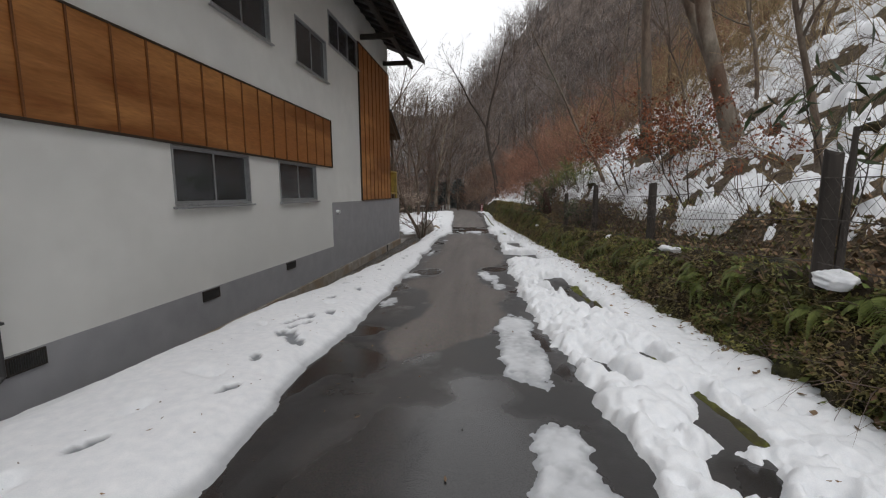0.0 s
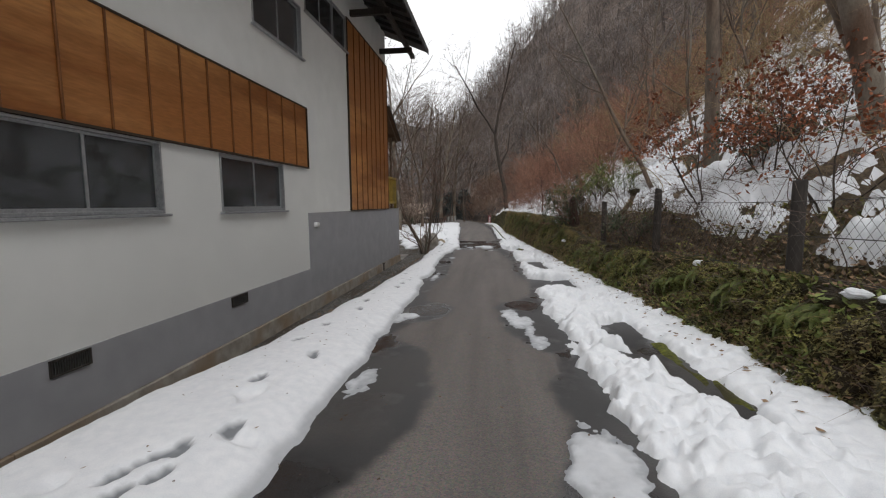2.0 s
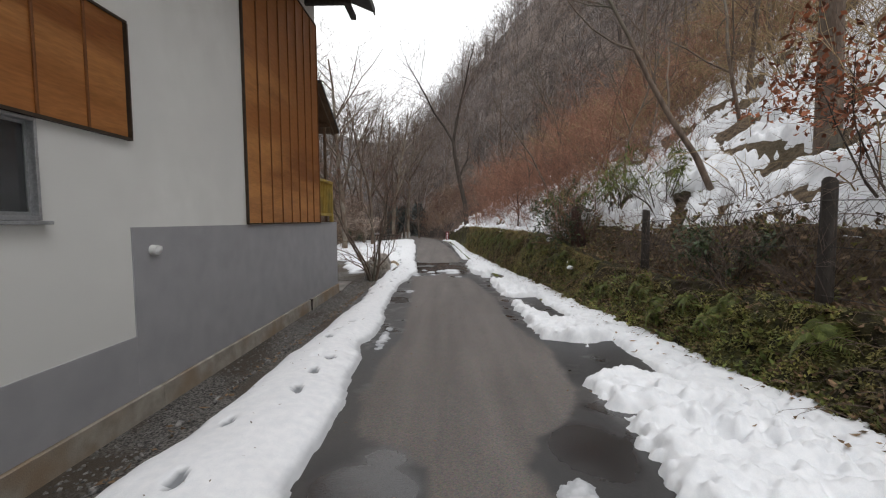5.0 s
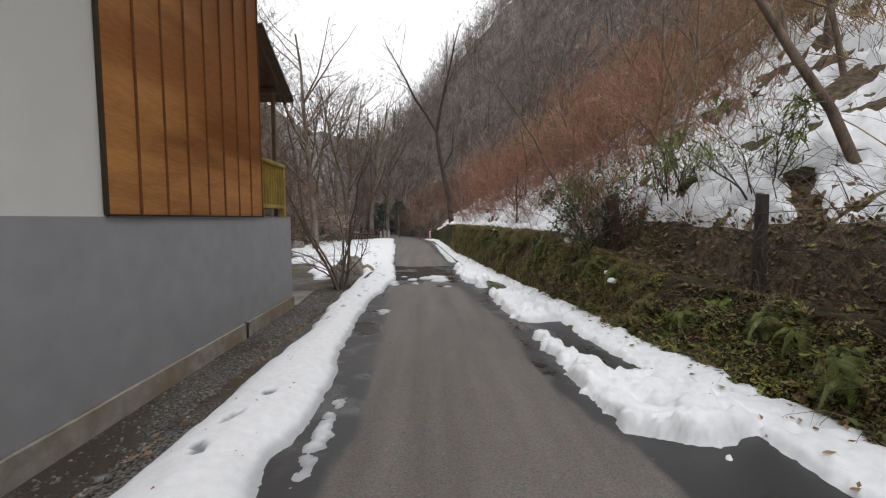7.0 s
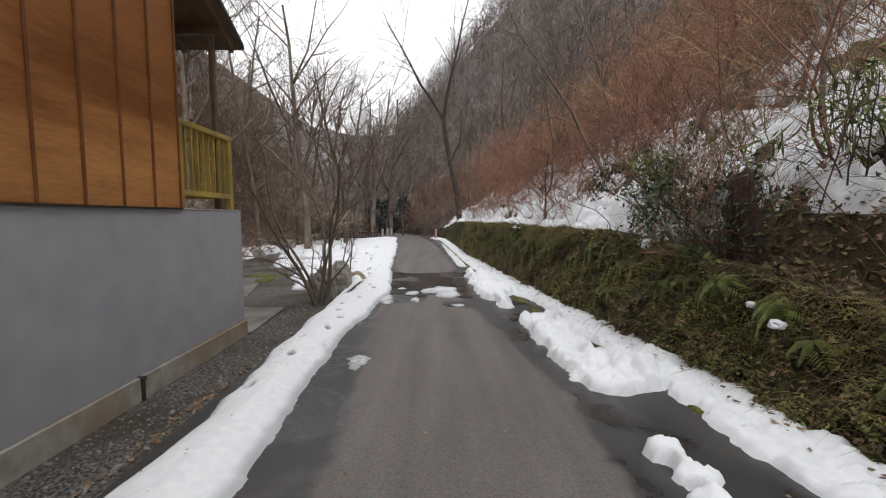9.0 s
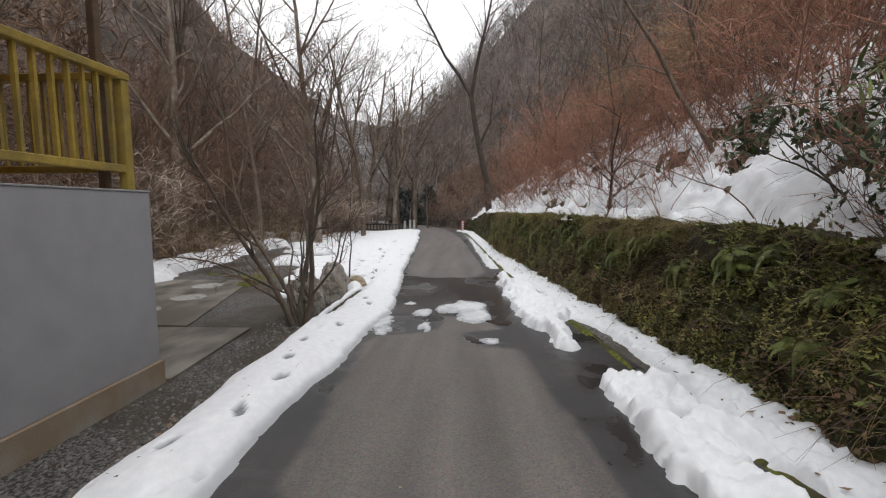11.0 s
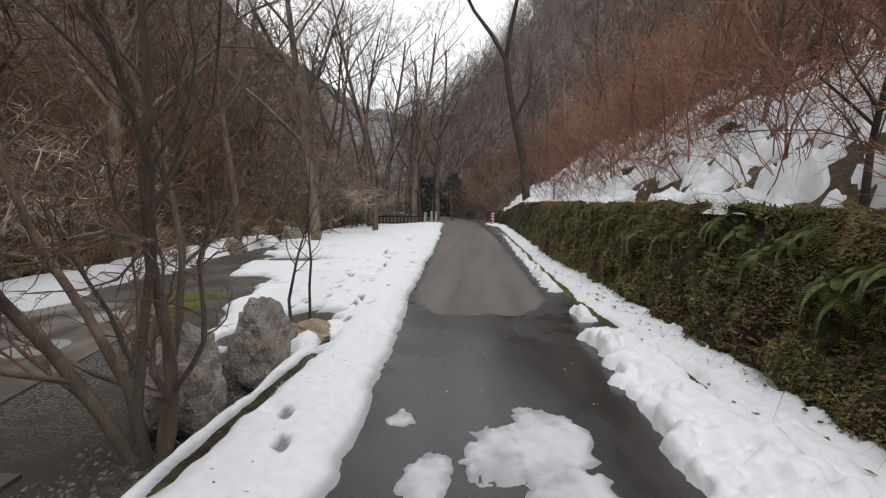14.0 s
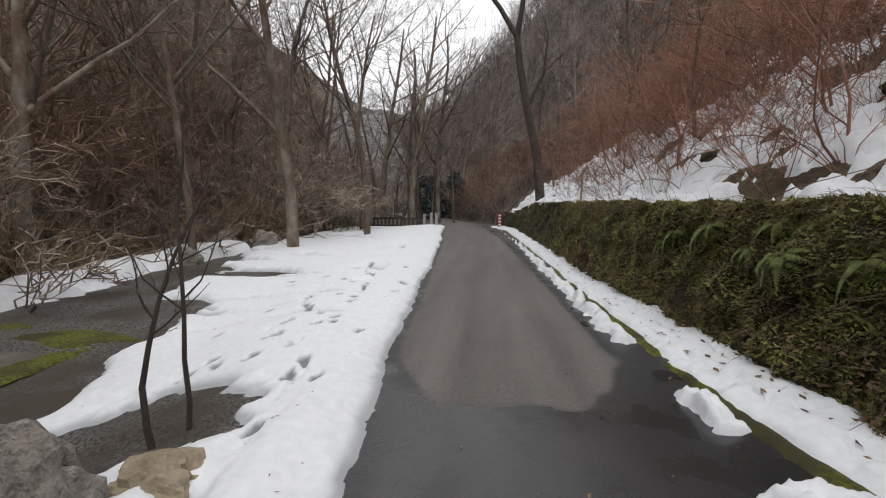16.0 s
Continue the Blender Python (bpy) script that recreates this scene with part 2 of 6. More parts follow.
REDLEAF = material("dry_red_brown_leaves", (0.15, 0.048, 0.022), (0.34, 0.118, 0.050), scale=3, rough=0.8, bump=0.0, island=0.45)
DEADLEAF = material("fallen_brown_leaves", (0.095, 0.060, 0.034), (0.27, 0.175, 0.100), scale=8, rough=0.85, bump=0.0, island=0.5)
GREENLEAF = material("small_bank_leaves", (0.055, 0.060, 0.014), (0.300, 0.290, 0.075), scale=3, rough=0.6, bump=0.0, island=0.6, c3=(0.150, 0.115, 0.045), big=0.9)
EVERGREEN = material("dark_evergreen_leaves", (0.018, 0.034, 0.011), (0.058, 0.085, 0.026), scale=3, rough=0.5, bump=0.0, island=0.5)
FERN = material("fern_green", (0.070, 0.095, 0.016), (0.190, 0.220, 0.050), scale=5, rough=0.6, bump=0.0, island=0.3)
GRASS = material("withered_grass", (0.13, 0.098, 0.035), (0.32, 0.245, 0.105), scale=3, rough=0.8, bump=0.0, island=0.5)
ROCK = material("grey_tan_boulder", (0.15, 0.135, 0.122), (0.50, 0.455, 0.415), scale=9, rough=0.85, bump=1.0, fine=45, c3=(0.28, 0.245, 0.205), big=2.2, dist=0.04)
BRAMBLE = material("dark_red_brown_stems", (0.090, 0.048, 0.036), (0.235, 0.138, 0.100), scale=2, rough=0.8, bump=0.0, island=0.45)
PALETWIG = material("pale_tangled_twigs", (0.13, 0.092, 0.070), (0.52, 0.42, 0.345), scale=1.2, rough=0.85, bump=0.0, island=0.5, spread=0.4)
STUMPWOOD = material("rotten_stump_wood", (0.020, 0.010, 0.008), (0.085, 0.040, 0.028), scale=7, stretch=(1, 1, 0.2), rough=0.9, bump=0.9, fine=50, dist=0.03)
TANROCK = material("tan_stone", (0.24, 0.19, 0.13), (0.38, 0.31, 0.22), scale=6, rough=0.85, bump=0.5, fine=45, dist=0.02)
WIRE = material("rusty_wire", (0.05, 0.045, 0.042), (0.10, 0.085, 0.075), scale=20, rough=0.6, metal=0.5, bump=0)
REDSIGN = material("red_sign_paint", (0.18, 0.014, 0.022), (0.25, 0.020, 0.03), scale=8, rough=0.5, bump=0.05)
WHITEPAINT = material("white_paint", (0.74, 0.74, 0.73), (0.82, 0.82, 0.81), scale=8, rough=0.5, bump=0.05)
EVERWOOD = material("far_conifer_foliage", (0.045, 0.056, 0.053), (0.115, 0.130, 0.126), scale=2, rough=0.9, bump=0.0, island=0.5)


# ---- shapes ----
class Geo:
    """Vertices and faces that grow by simple shapes."""

    def __init__(self):
        self.v, self.f = [], []

    def add(self, v, f):
        k = len(self.v)
        self.v.extend(tuple(p) for p in v)
        self.f.extend(tuple(i + k for i in q) for q in f)
        return self

    def box(self, x0, x1, y0, y1, z0, z1, c=0.0):
        """A box, its upright and lying edges cut by c."""
        if c <= 0:
            v = [(x, y, z) for z in (z0, z1) for x, y in ((x0, y0), (x1, y0), (x1, y1), (x0, y1))]
            return self.add(v, [(3, 2, 1, 0), (4, 5, 6, 7), (0, 1, 5, 4), (1, 2, 6, 5), (2, 3, 7, 6), (3, 0, 4, 7)])
        bm = bmesh.new()
        bmesh.ops.create_cube(bm, size=1.0)
        for p in bm.verts:
            p.co = Vector(((x0 + x1) / 2 + p.co.x * (x1 - x0), (y0 + y1) / 2 + p.co.y * (y1 - y0), (z0 + z1) / 2 + p.co.z * (z1 - z0)))
        bmesh.ops.bevel(bm, geom=bm.edges[:], offset=c, segments=1, affect="EDGES")
        bm.verts.index_update()
        self.add([p.co[:] for p in bm.verts], [[p.index for p in q.verts] for q in bm.faces])
        bm.free()
        return self

    def tube(self, p0, p1, r0, r1=None, sides=8):
        r1 = r0 if r1 is None else r1
        v, f = tubes(np.array([p0]), np.array([p1]), np.array([r0]), np.array([r1]), sides)
        n = sides
        return self.add(v.tolist(), [*f.tolist(), tuple(range(n))[::-1], tuple(range(n, 2 * n))])


def mesh_object(name, v, f, mat, smooth=False):
    me = bpy.data.meshes.new(name)
    v = np.asarray(v, dtype=float).reshape(-1, 3)
    if isinstance(f, np.ndarray):
        nf, k = f.shape
        me.vertices.add(len(v))
        me.vertices.foreach_set("co", v.ravel())
        me.loops.add(nf * k)
        me.loops.foreach_set("vertex_index", f.ravel().astype(np.int32))
        me.polygons.add(nf)
        me.polygons.foreach_set("loop_start", np.arange(0, nf * k, k, dtype=np.int32))
        me.update(calc_edges=True)
    else:
        me.from_pydata([tuple(p) for p in v], [], f)
    if smooth:
        me.polygons.foreach_set("use_smooth", np.ones(len(me.polygons), dtype=bool))
    me.materials.append(mat)
    me.update()
    return new(name, me)


def part(name, g, mat, parent, label="", smooth=False):
    v, f = (g.v, g.f) if isinstance(g, Geo) else g
    ob = mesh_object(name, v, f, mat, smooth)
    if parent is not None:
        ob.parent = parent
    return tagged(ob, label) if label else ob


def thing(name, label, category, at=(0, 0, 0), group="", kind=""):
    ob = new(name)
    ob.empty_display_size = 0.2
    ob.matrix_basis = Matrix.Translation(at)
    return tagged(ob, label, category, group, kind)


def tubes(p0, p1, r0, r1, sides=3):
    """Tapered prisms from p0 to p1, all in one."""
    d = p1 - p0
    d = d / np.maximum(np.linalg.norm(d, axis=1, keepdims=True), 1e-9)
    ref = np.where(np.abs(d[:, 2:3]) > 0.9, np.array([[1.0, 0, 0]]), np.array([[0, 0, 1.0]]))
    a = np.cross(d, ref)
    a /= np.linalg.norm(a, axis=1, keepdims=True)
    b = np.cross(d, a)
    ang = np.arange(sides) * 2 * np.pi / sides
    ring = a[:, None, :] * np.cos(ang)[None, :, None] + b[:, None, :] * np.sin(ang)[None, :, None]
    v = np.concatenate([p0[:, None] + ring * r0[:, None, None], p1[:, None] + ring * r1[:, None, None]], axis=1)
    i = np.arange(sides)
    q = np.stack([i, (i + 1) % sides, (i + 1) % sides + sides, i + sides], axis=1)
    f = q[None] + (np.arange(len(p0)) * 2 * sides)[:, None, None]
    return v.reshape(-1, 3), f.reshape(-1, 4)


def seg_tubes(segs, sides=3, grow=1.0):
    s = np.array([(*a, *b, r, q) for a, b, r, q in segs])
    return tubes(s[:, 0:3], s[:, 3:6], s[:, 6] * grow, s[:, 7] * grow, sides)


def seg_paths(segs, sides=8):
    """Segments that follow on from one another become one skin."""
    v, f, last = [], [], None
    for p, q, r0, r1 in segs:
        d = Vector(q) - Vector(p)
        a = d.cross(Vector((0.31, 0.95, 0.05))).normalized()
        b = d.cross(a).normalized()
        ring = [a * math.cos(2 * math.pi * k / sides) + b * math.sin(2 * math.pi * k / sides) for k in range(sides)]
        if last != p:
            v += [tuple(Vector(p) + u * r0) for u in ring]
        o = len(v) - sides
        v += [tuple(Vector(q) + u * r1) for u in ring]
        f += [(o + k, o + (k + 1) % sides, o + sides + (k + 1) % sides, o + sides + k) for k in range(sides)]
        last = q
    return np.array(v), np.array(f)


def joined(pieces):
    """(v, f) pairs of the same face size as one."""
    vs, fs, k = [], [], 0
    for v, f in pieces:
        vs.append(v)
        fs.append(f + k)
        k += len(v)
    return np.concatenate(vs), np.concatenate(fs)


def placed(v, at, turn=0.0, size=1.0, lean=(0, 0)):
    c, s = math.cos(turn), math.sin(turn)
    r = v * size
    x = r[:, 0] * c - r[:, 1] * s + r[:, 2] * lean[0]
    y = r[:, 0] * s + r[:, 1] * c + r[:, 2] * lean[1]
    return np.stack([x + at[0], y + at[1], r[:, 2] + at[2]], axis=1)


def hash2(i, j, seed):
    h = np.sin(i * 127.1 + j * 311.7 + seed * 74.7) * 43758.5453
    return h - np.floor(h)


def vnoise(x, y, seed=0):
    x, y = np.asarray(x, float), np.asarray(y, float)
    i, j = np.floor(x), np.floor(y)
    u, v = x - i, y - j
    u, v = u * u * (3 - 2 * u), v * v * (3 - 2 * v)
    return (hash2(i, j, seed) * (1 - u) + hash2(i + 1, j, seed) * u) * (1 - v) + (hash2(i, j + 1, seed) * (1 - u) + hash2(i + 1, j + 1, seed) * u) * v


def fbm(x, y, seed=0, octaves=4):
    t, a, s = 0, 0.5, 0
    for o in range(octaves):
        t = t + a * vnoise(x * 2 ** o + 17.3 * o, y * 2 ** o - 9.1 * o, seed + o)
        s += a
        a *= 0.5
    return t / s


def smooth(a, b, x):
    t = np.clip((x - a) / (b - a), 0, 1)
    return t * t * (3 - 2 * t)


# ---- the plan: lines that run along the road ----
def road_z(y):
    y = np.asarray(y, float)
    return np.where(y < 22, -0.025 * y, -0.55 - 0.002 * (y - 22))


def snow_left(y):      # the left verge's snow, road side
    return np.interp(y, [-6, 2, 3.2, 6, 9, 12, 16, 20, 22, 25, 29, 38, 47], [-1.5, -1.53, -1.62, -1.74, -1.82, -1.95, -2.2, -2.2, -2.15, -2.38, -2.68, -3.4, -4.3])


def snow_left_back(y):  # its other side
    return np.interp(y, [-6, 2.6, 4.5, 6.6, 10, 16, 21.5, 23.9, 24.3, 24.9, 27.3, 28.2, 29.5, 33, 36, 47],
                     [-4.42, -4.36, -3.58, -2.95, -2.80, -2.82, -3.22, -3.42, -3.6, -5.2, -5.9, -6.4, -7.6, -8.3, -9.8, -10.2])



def snow_right(y):     # the right verge's snow, road side
    return np.interp(y, [-6, 2, 4, 5.7, 10, 14, 18, 20, 22, 25, 30, 38, 47], [1.2, 0.90, 0.76, 0.56, 0.42, 0.34, 0.28, 0.20, -0.14, -0.16, -0.45, -0.75, -1.3])


def verge_line(y):     # the line that the gutter and its moss keep to
    return np.interp(y, [-40, 3, 6, 10, 14, 17, 21, 24, 26, 29, 37, 44, 50, 65, 90, 140, 260], [3.6, 2.58, 2.40, 2.28, 2.1, 1.86, 1.52, 1.32, 1.0, 0.8, 0.42, 0.0, -1.6, -6.5, -16, -34, -70])


def wall_x(y):         # the foot of the mossy bank
    return np.interp(y, [-40, 3, 6, 8, 10, 12, 14, 16.5, 18, 20, 22, 24, 25, 27, 29, 31, 34, 37, 44, 50, 65, 90, 140, 260],
                     [3.6, 2.58, 2.40, 2.29, 2.14, 1.97, 1.82, 1.70, 1.62, 1.48, 1.34, 1.16, 1.03, 0.84, 0.63, 0.46, 0.34, 0.20, -0.2, -1.6, -6.5, -16, -34, -70])


def wall_top(y):
    return np.interp(y, [-10, 3, 8, 11, 14.5, 17, 19, 25, 40, 46, 60], [1.0, 0.88, 0.68, 0.58, 0.45, 0.75, 0.88, 0.92, 0.85, 0.3, 0.0])


def bank_rise(y):      # the second, steep rise behind the fence
    return np.interp(y, [-10, 3, 8, 11.5, 16, 19, 24, 60], [0.1, 0.12, 0.2, 0.46, 0.44, 0.15, 0.1, 0.1])


def left_hill_x(y):
    return np.interp(y, [-40, 20, 45, 65, 90, 140, 260], [-17, -16, -15, -16.5, -21.5, -41, -79])


def low_z(y):          # the yard beside the road
    return np.interp(y, [-40, 26, 34, 60], [-0.94, -0.94, -0.72, -0.75])


def hill_z(x, y):
    """Height of the ground behind the mossy bank's foot."""
    d = x - wall_x(y)
    h = wall_top(y) + bank_rise(y) * smooth(0.62, 0.88, d) + 0.72 * np.maximum(d - 0.5, 0) + 0.28 * np.maximum(d - 9, 0) + 0.15 * np.maximum(d - 30, 0)
    h = h + (fbm(x * 0.45, y * 0.45, 5) - 0.5) * 0.9 * smooth(0.5, 3, d) + (fbm(x * 1.7, y * 1.3, 7) - 0.5) * 0.55 * smooth(0.7, 1.8, d) * smooth(14, 9, d) + (fbm(x * 0.08, y * 0.08, 9) - 0.5) * 9 * smooth(6, 25, d)
    return np.minimum(h, 110 + 0.1 * h)


def ground_z(x, y):
    x, y = np.asarray(x, float), np.asarray(y, float)
    r = road_z(y) - 0.012
    edge = np.where(y < 25, -2.95, np.interp(y, [25, 34, 47], [-3.2, -4.2, -5.2]))
    low = np.minimum(low_z(y), r)
    left = r + (low - r) * smooth(0, np.where(y < 24, 0.75, 2.2), edge - x)
    gorge = smooth(-11.5, -14.5, x) * 1.6
    lh = left_hill_x(y) - x
    left = left - gorge + 1.0 * np.maximum(lh, 0) + 0.5 * smooth(35, 70, y) * np.maximum(lh, 0) + (fbm(x * 0.1, y * 0.1, 21) - 0.5) * 8 * smooth(3, 20, lh) + (fbm(x * 0.5, y * 0.5, 25) - 0.5) * 0.5 * smooth(-11, -13, x)
    left = np.minimum(left, 100 + 0.1 * left)
    z = np.where(x < -2.9, left, r)
    d = x - wall_x(y)
    z = np.where(d > 0.12, r + (hill_z(x, y) - 0.05 - r) * smooth(0.12, 0.42, d), z)
    head = (np.minimum(y, 265) - 120) * 0.36 - np.maximum(y - 265, 0) * 0.2 + 0.10 * np.abs(x + 34) + (fbm(x * 0.03, y * 0.03, 31) - 0.5) * 18 * smooth(120, 200, y)
    z = np.maximum(z, np.where(y > 90, head - 0.6, -99))
    return z - np.where((x < -4.95) & (x > -12.5) & (y < 20) & (y > -7), 0.4, 0)


def grid(us, ys, shift, zfun):
    """A sheet over the lines u and y; x = u + shift(y)."""
    U, Y = np.meshgrid(us, ys, indexing="ij")
    X = U + shift(Y)
    Z = zfun(X, Y)
    v = np.stack([X, Y, Z], axis=-1).reshape(-1, 3)
    n, m = len(us), len(ys)
    i, j = np.meshgrid(np.arange(n - 1), np.arange(m - 1), indexing="ij")
    a = (i * m + j).ravel()
    return v, np.stack([a, a + m, a + m + 1, a + 1], axis=1)


# ---- the ground ----
def growing(start, step, rate, end):
    out, s = [start], step
    while out[-1] < end:
        out.append(out[-1] + s)
        s *= rate
    return out


us = sorted([-u for u in growing(14.2, 0.6, 1.10, 420)] + list(np.arange(-14, -6.01, 0.4)) + list(np.arange(-6, 0.01, 0.2))
            + [0.12, 0.2, 0.3, 0.42, 0.5, 0.56, 0.62, 0.68, 0.74, 0.80, 0.9, 1.0] + list(np.arange(1.25, 12, 0.25)) + growing(12, 0.4, 1.10, 400))
ys = sorted([-u for u in growing(6.3, 0.6, 1.2, 60)] + list(np.arange(-6, 1, 0.3)) + list(np.arange(1, 28, 0.16)) + list(np.arange(28.1, 46.1, 0.3)) + growing(46.5, 0.6, 1.06, 600))
gv, gf = grid(np.array(us), np.array(ys), wall_x, ground_z)
ground = mesh_object("ground", gv, gf, GRAVEL, True)
ground.data.materials.append(LITTER)
ground.data.materials.append(WOODFLOOR)
ground.data.materials.append(HAZEFLOOR)
mid = gv[gf].mean(axis=1)
md = mid[:, 0] - wall_x(mid[:, 1])
slot = np.where((md > 0.1) & (md < 14) & (mid[:, 1] < 48), 1, np.where((md >= 14) | (mid[:, 1] > 47) | (mid[:, 0] < -11.4), 2, 0))
# slot 3, the valley head: ground with haze painted into its colour
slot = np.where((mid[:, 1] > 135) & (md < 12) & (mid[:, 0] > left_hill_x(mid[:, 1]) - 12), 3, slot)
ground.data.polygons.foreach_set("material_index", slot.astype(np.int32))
tagged(ground, "gravel yard and brown leaf-littered valley slopes", "ground", kind="structure")


# ---- the road ----
def dryness(x, y):
    lo = np.interp(y, [3.9, 4.2, 4.7, 5.5, 6.1, 7, 7.26, 7.48, 7.83, 8.3, 8.5, 8.7, 9.0, 9.44, 9.68, 9.85, 10.6, 12, 13.2, 14.3, 15.2, 16.5, 18.2, 20.5, 20.75, 20.9, 21.1, 21.8],
                   [-0.95, -1.12, -1.2, -0.95, -0.9, -1.08, -1.21, -1.52, -1.64, -1.57, -1.27, -1.11, -1.06, -1.04, -1.25, -1.6, -1.7, -1.66, -1.58, -1.68, -1.72, -1.76, -1.96, -2.1, -2.0, -1.5, -1.24, -1.16])
    hi = np.interp(y, [3.9, 4.04, 4.22, 4.5, 4.67, 5.2, 5.68, 6.3, 6.84, 7.2, 7.42, 7.95, 8.3, 9.1, 9.5, 9.85, 10.17, 10.6, 12, 13.2, 14, 15.2, 16.2, 17.4, 18.4, 20, 21.0, 21.4, 21.8],
                   [-0.85, -0.70, -0.46, -0.34, -0.10, 0.08, 0.18, 0.07, 0.24, 0.24, 0.05, -0.2, -0.3, -0.3, -0.42, -0.28, 0.04, 0.24, 0.34, 0.14, 0.05, 0.06, 0.12, -0.04, -0.1, -0.3, -0.36, -0.55, -0.9])
    wob = (fbm(x * 3.2, y * 3.2, 41) - 0.5) * 0.13 + (fbm(x * 14, y * 14, 43, 3) - 0.5) * 0.05
    one = np.minimum(np.minimum(x - lo, hi - x), np.minimum(y - 3.87, 21.8 - y) * 0.8)
    spot = np.hypot((x + 0.50) / 0.44, (y - 20.70) / 0.42) - 1
    one = np.minimum(one, spot * 0.35)
    lo2 = np.interp(y, [25.5, 25.8, 26.4, 29, 38, 60], [-1.9, -2.12, -2.42, -2.6, -3.3, -6])
    hi2 = np.interp(y, [25.5, 25.9, 26.5, 30, 38, 60], [-0.9, -0.62, -0.4, -0.6, -1.1, -3.5])
    two = np.minimum(np.minimum(x - lo2, hi2 - x), (y - 25.55) * 0.8)
    sd = np.maximum(one, two) + wob
    faint = 0.16 * smooth(0.5, 0.7, fbm(x * 1.3, y * 0.9, 47))
    return np.clip(0.5 + sd / 0.035, 0, 1) * (0.80 + 0.2 * fbm(x * 2.5, y * 1.2, 49)) + faint * (sd < 0)


def pooling(x, y):
    near = smooth(0.5, 0.62, fbm(x * 1.6, y * 0.8, 55) + 0.25 * smooth(3.6, 2.0, y)) * smooth(6.5, 4.0, y)
    far = smooth(21.4, 22.2, y) * smooth(26.2, 25.4, y) * (0.55 + 0.45 * smooth(0.36, 0.5, fbm(x * 1.5, y * 1.0, 57)))
    pond = smooth(1.1, 0.75, np.hypot((x + 1.42) / 0.36, (y - 9.1) / 0.42) + 0.5 * (fbm(x * 4, y * 4, 59) - 0.5))
    pond2 = 0.7 * smooth(1.1, 0.7, np.hypot((x - 0.05) / 0.35, (y - 9.7) / 0.45))
    return np.clip(np.maximum(np.maximum(near, far), np.maximum(pond, pond2)), 0, 1)


def road_left(y):
    return np.minimum(snow_left(y) - 0.75, -2.3)


rv, rf = [], None
ru = np.linspace(0, 1, 66)
ry = np.concatenate([np.arange(-8, 0.8, 0.4), np.arange(0.8, 30, 0.055), np.arange(30, 49, 0.15), np.arange(49, 75, 0.8)])
R, Y = np.meshgrid(ru, ry, indexing="ij")
xl = np.where(Y < 47, road_left(Y), wall_x(Y) - 4.2)
xr = np.minimum(verge_line(Y), wall_x(Y) + 0.3) - 0.80
X = xl + (xr - xl) * R
Z = road_z(Y) + 0.0 * X - 0.03 * np.maximum(0, R - 0.86) + 0.004 * (fbm(X * 1.5, Y * 1.5, 51) - 0.5)
v = np.stack([X, Y, Z], axis=-1).reshape(-1, 3)
i, j = np.meshgrid(np.arange(len(ru) - 1), np.arange(len(ry) - 1), indexing="ij")
a = (i * len(ry) + j).ravel()
road = mesh_object("road", v, np.stack([a, a + len(ry), a + len(ry) + 1, a + 1], axis=1), ASPHALT, True)
attr = road.data.attributes.new("dry", "FLOAT", "POINT")
attr.data.foreach_set("value", dryness(v[:, 0], v[:, 1]).astype(np.float32))
attr = road.data.attributes.new("pool", "FLOAT", "POINT")
attr.data.foreach_set("value", pooling(v[:, 0], v[:, 1]).astype(np.float32))
tagged(road, "narrow asphalt lane with dry centre and wet dark edges", "road", kind="structure")


# ---- snow ----
def snow_sheet(name, us, ys, shift, depth, base, label, lift=0.012, mat=None):
    """A layer of snow over base; depth(x, y) below 0 is bare."""
    v, f = grid(us, ys, shift, lambda x, y: base(x, y))
    h = depth(v[:, 0], v[:, 1])
    keep = (h[f] > -0.02).any(axis=1)
    v[:, 2] += np.clip(h, -0.05, 1) + lift * (h > 0)
    f = f[keep]
    used = np.unique(f)
    back = np.zeros(len(v), dtype=int)
    back[used] = np.arange(len(used))
    ob = mesh_object(name, v[used], back[f], mat or SNOW, True)
    return tagged(ob, label, "snow", kind="stuff")


def rounded(sd, depth, soft):
    return np.where(sd > 0, depth * (1 - np.exp(-np.maximum(sd, 0) / soft)), sd * 0.6)


prng = np.random.default_rng(29)
PRINTS = [(float(snow_left(y)) - prng.uniform(0.25, 0.75), y) for y in 2.2 + 0.62 * np.arange(35) + prng.uniform(-0.22, 0.22, 35)]
PRINTS += [(-1.95 - 0.055 * k + prng.uniform(-0.03, 0.03), 4.0 + 0.03 * k + prng.uniform(-0.07, 0.07)) for k in range(6)]
PRINTS += [(float(snow_left(y)) - prng.uniform(0.25, 2.6), y) for y in prng.uniform(24.6, 31.5, 34)]
PRINTS += [(-2.1 + prng.uniform(-0.2, 0.2), 4.4 + prng.uniform(-0.5, 0.5)) for k in range(4)]
PRINTS += [(-3.0 - 0.25 * (k % 3) - 0.05 * k, 24.9 + 0.36 * k) for k in range(20)] + [(-3.6 - 0.1 * k, 25.6 + 0.5 * k) for k in range(8)]



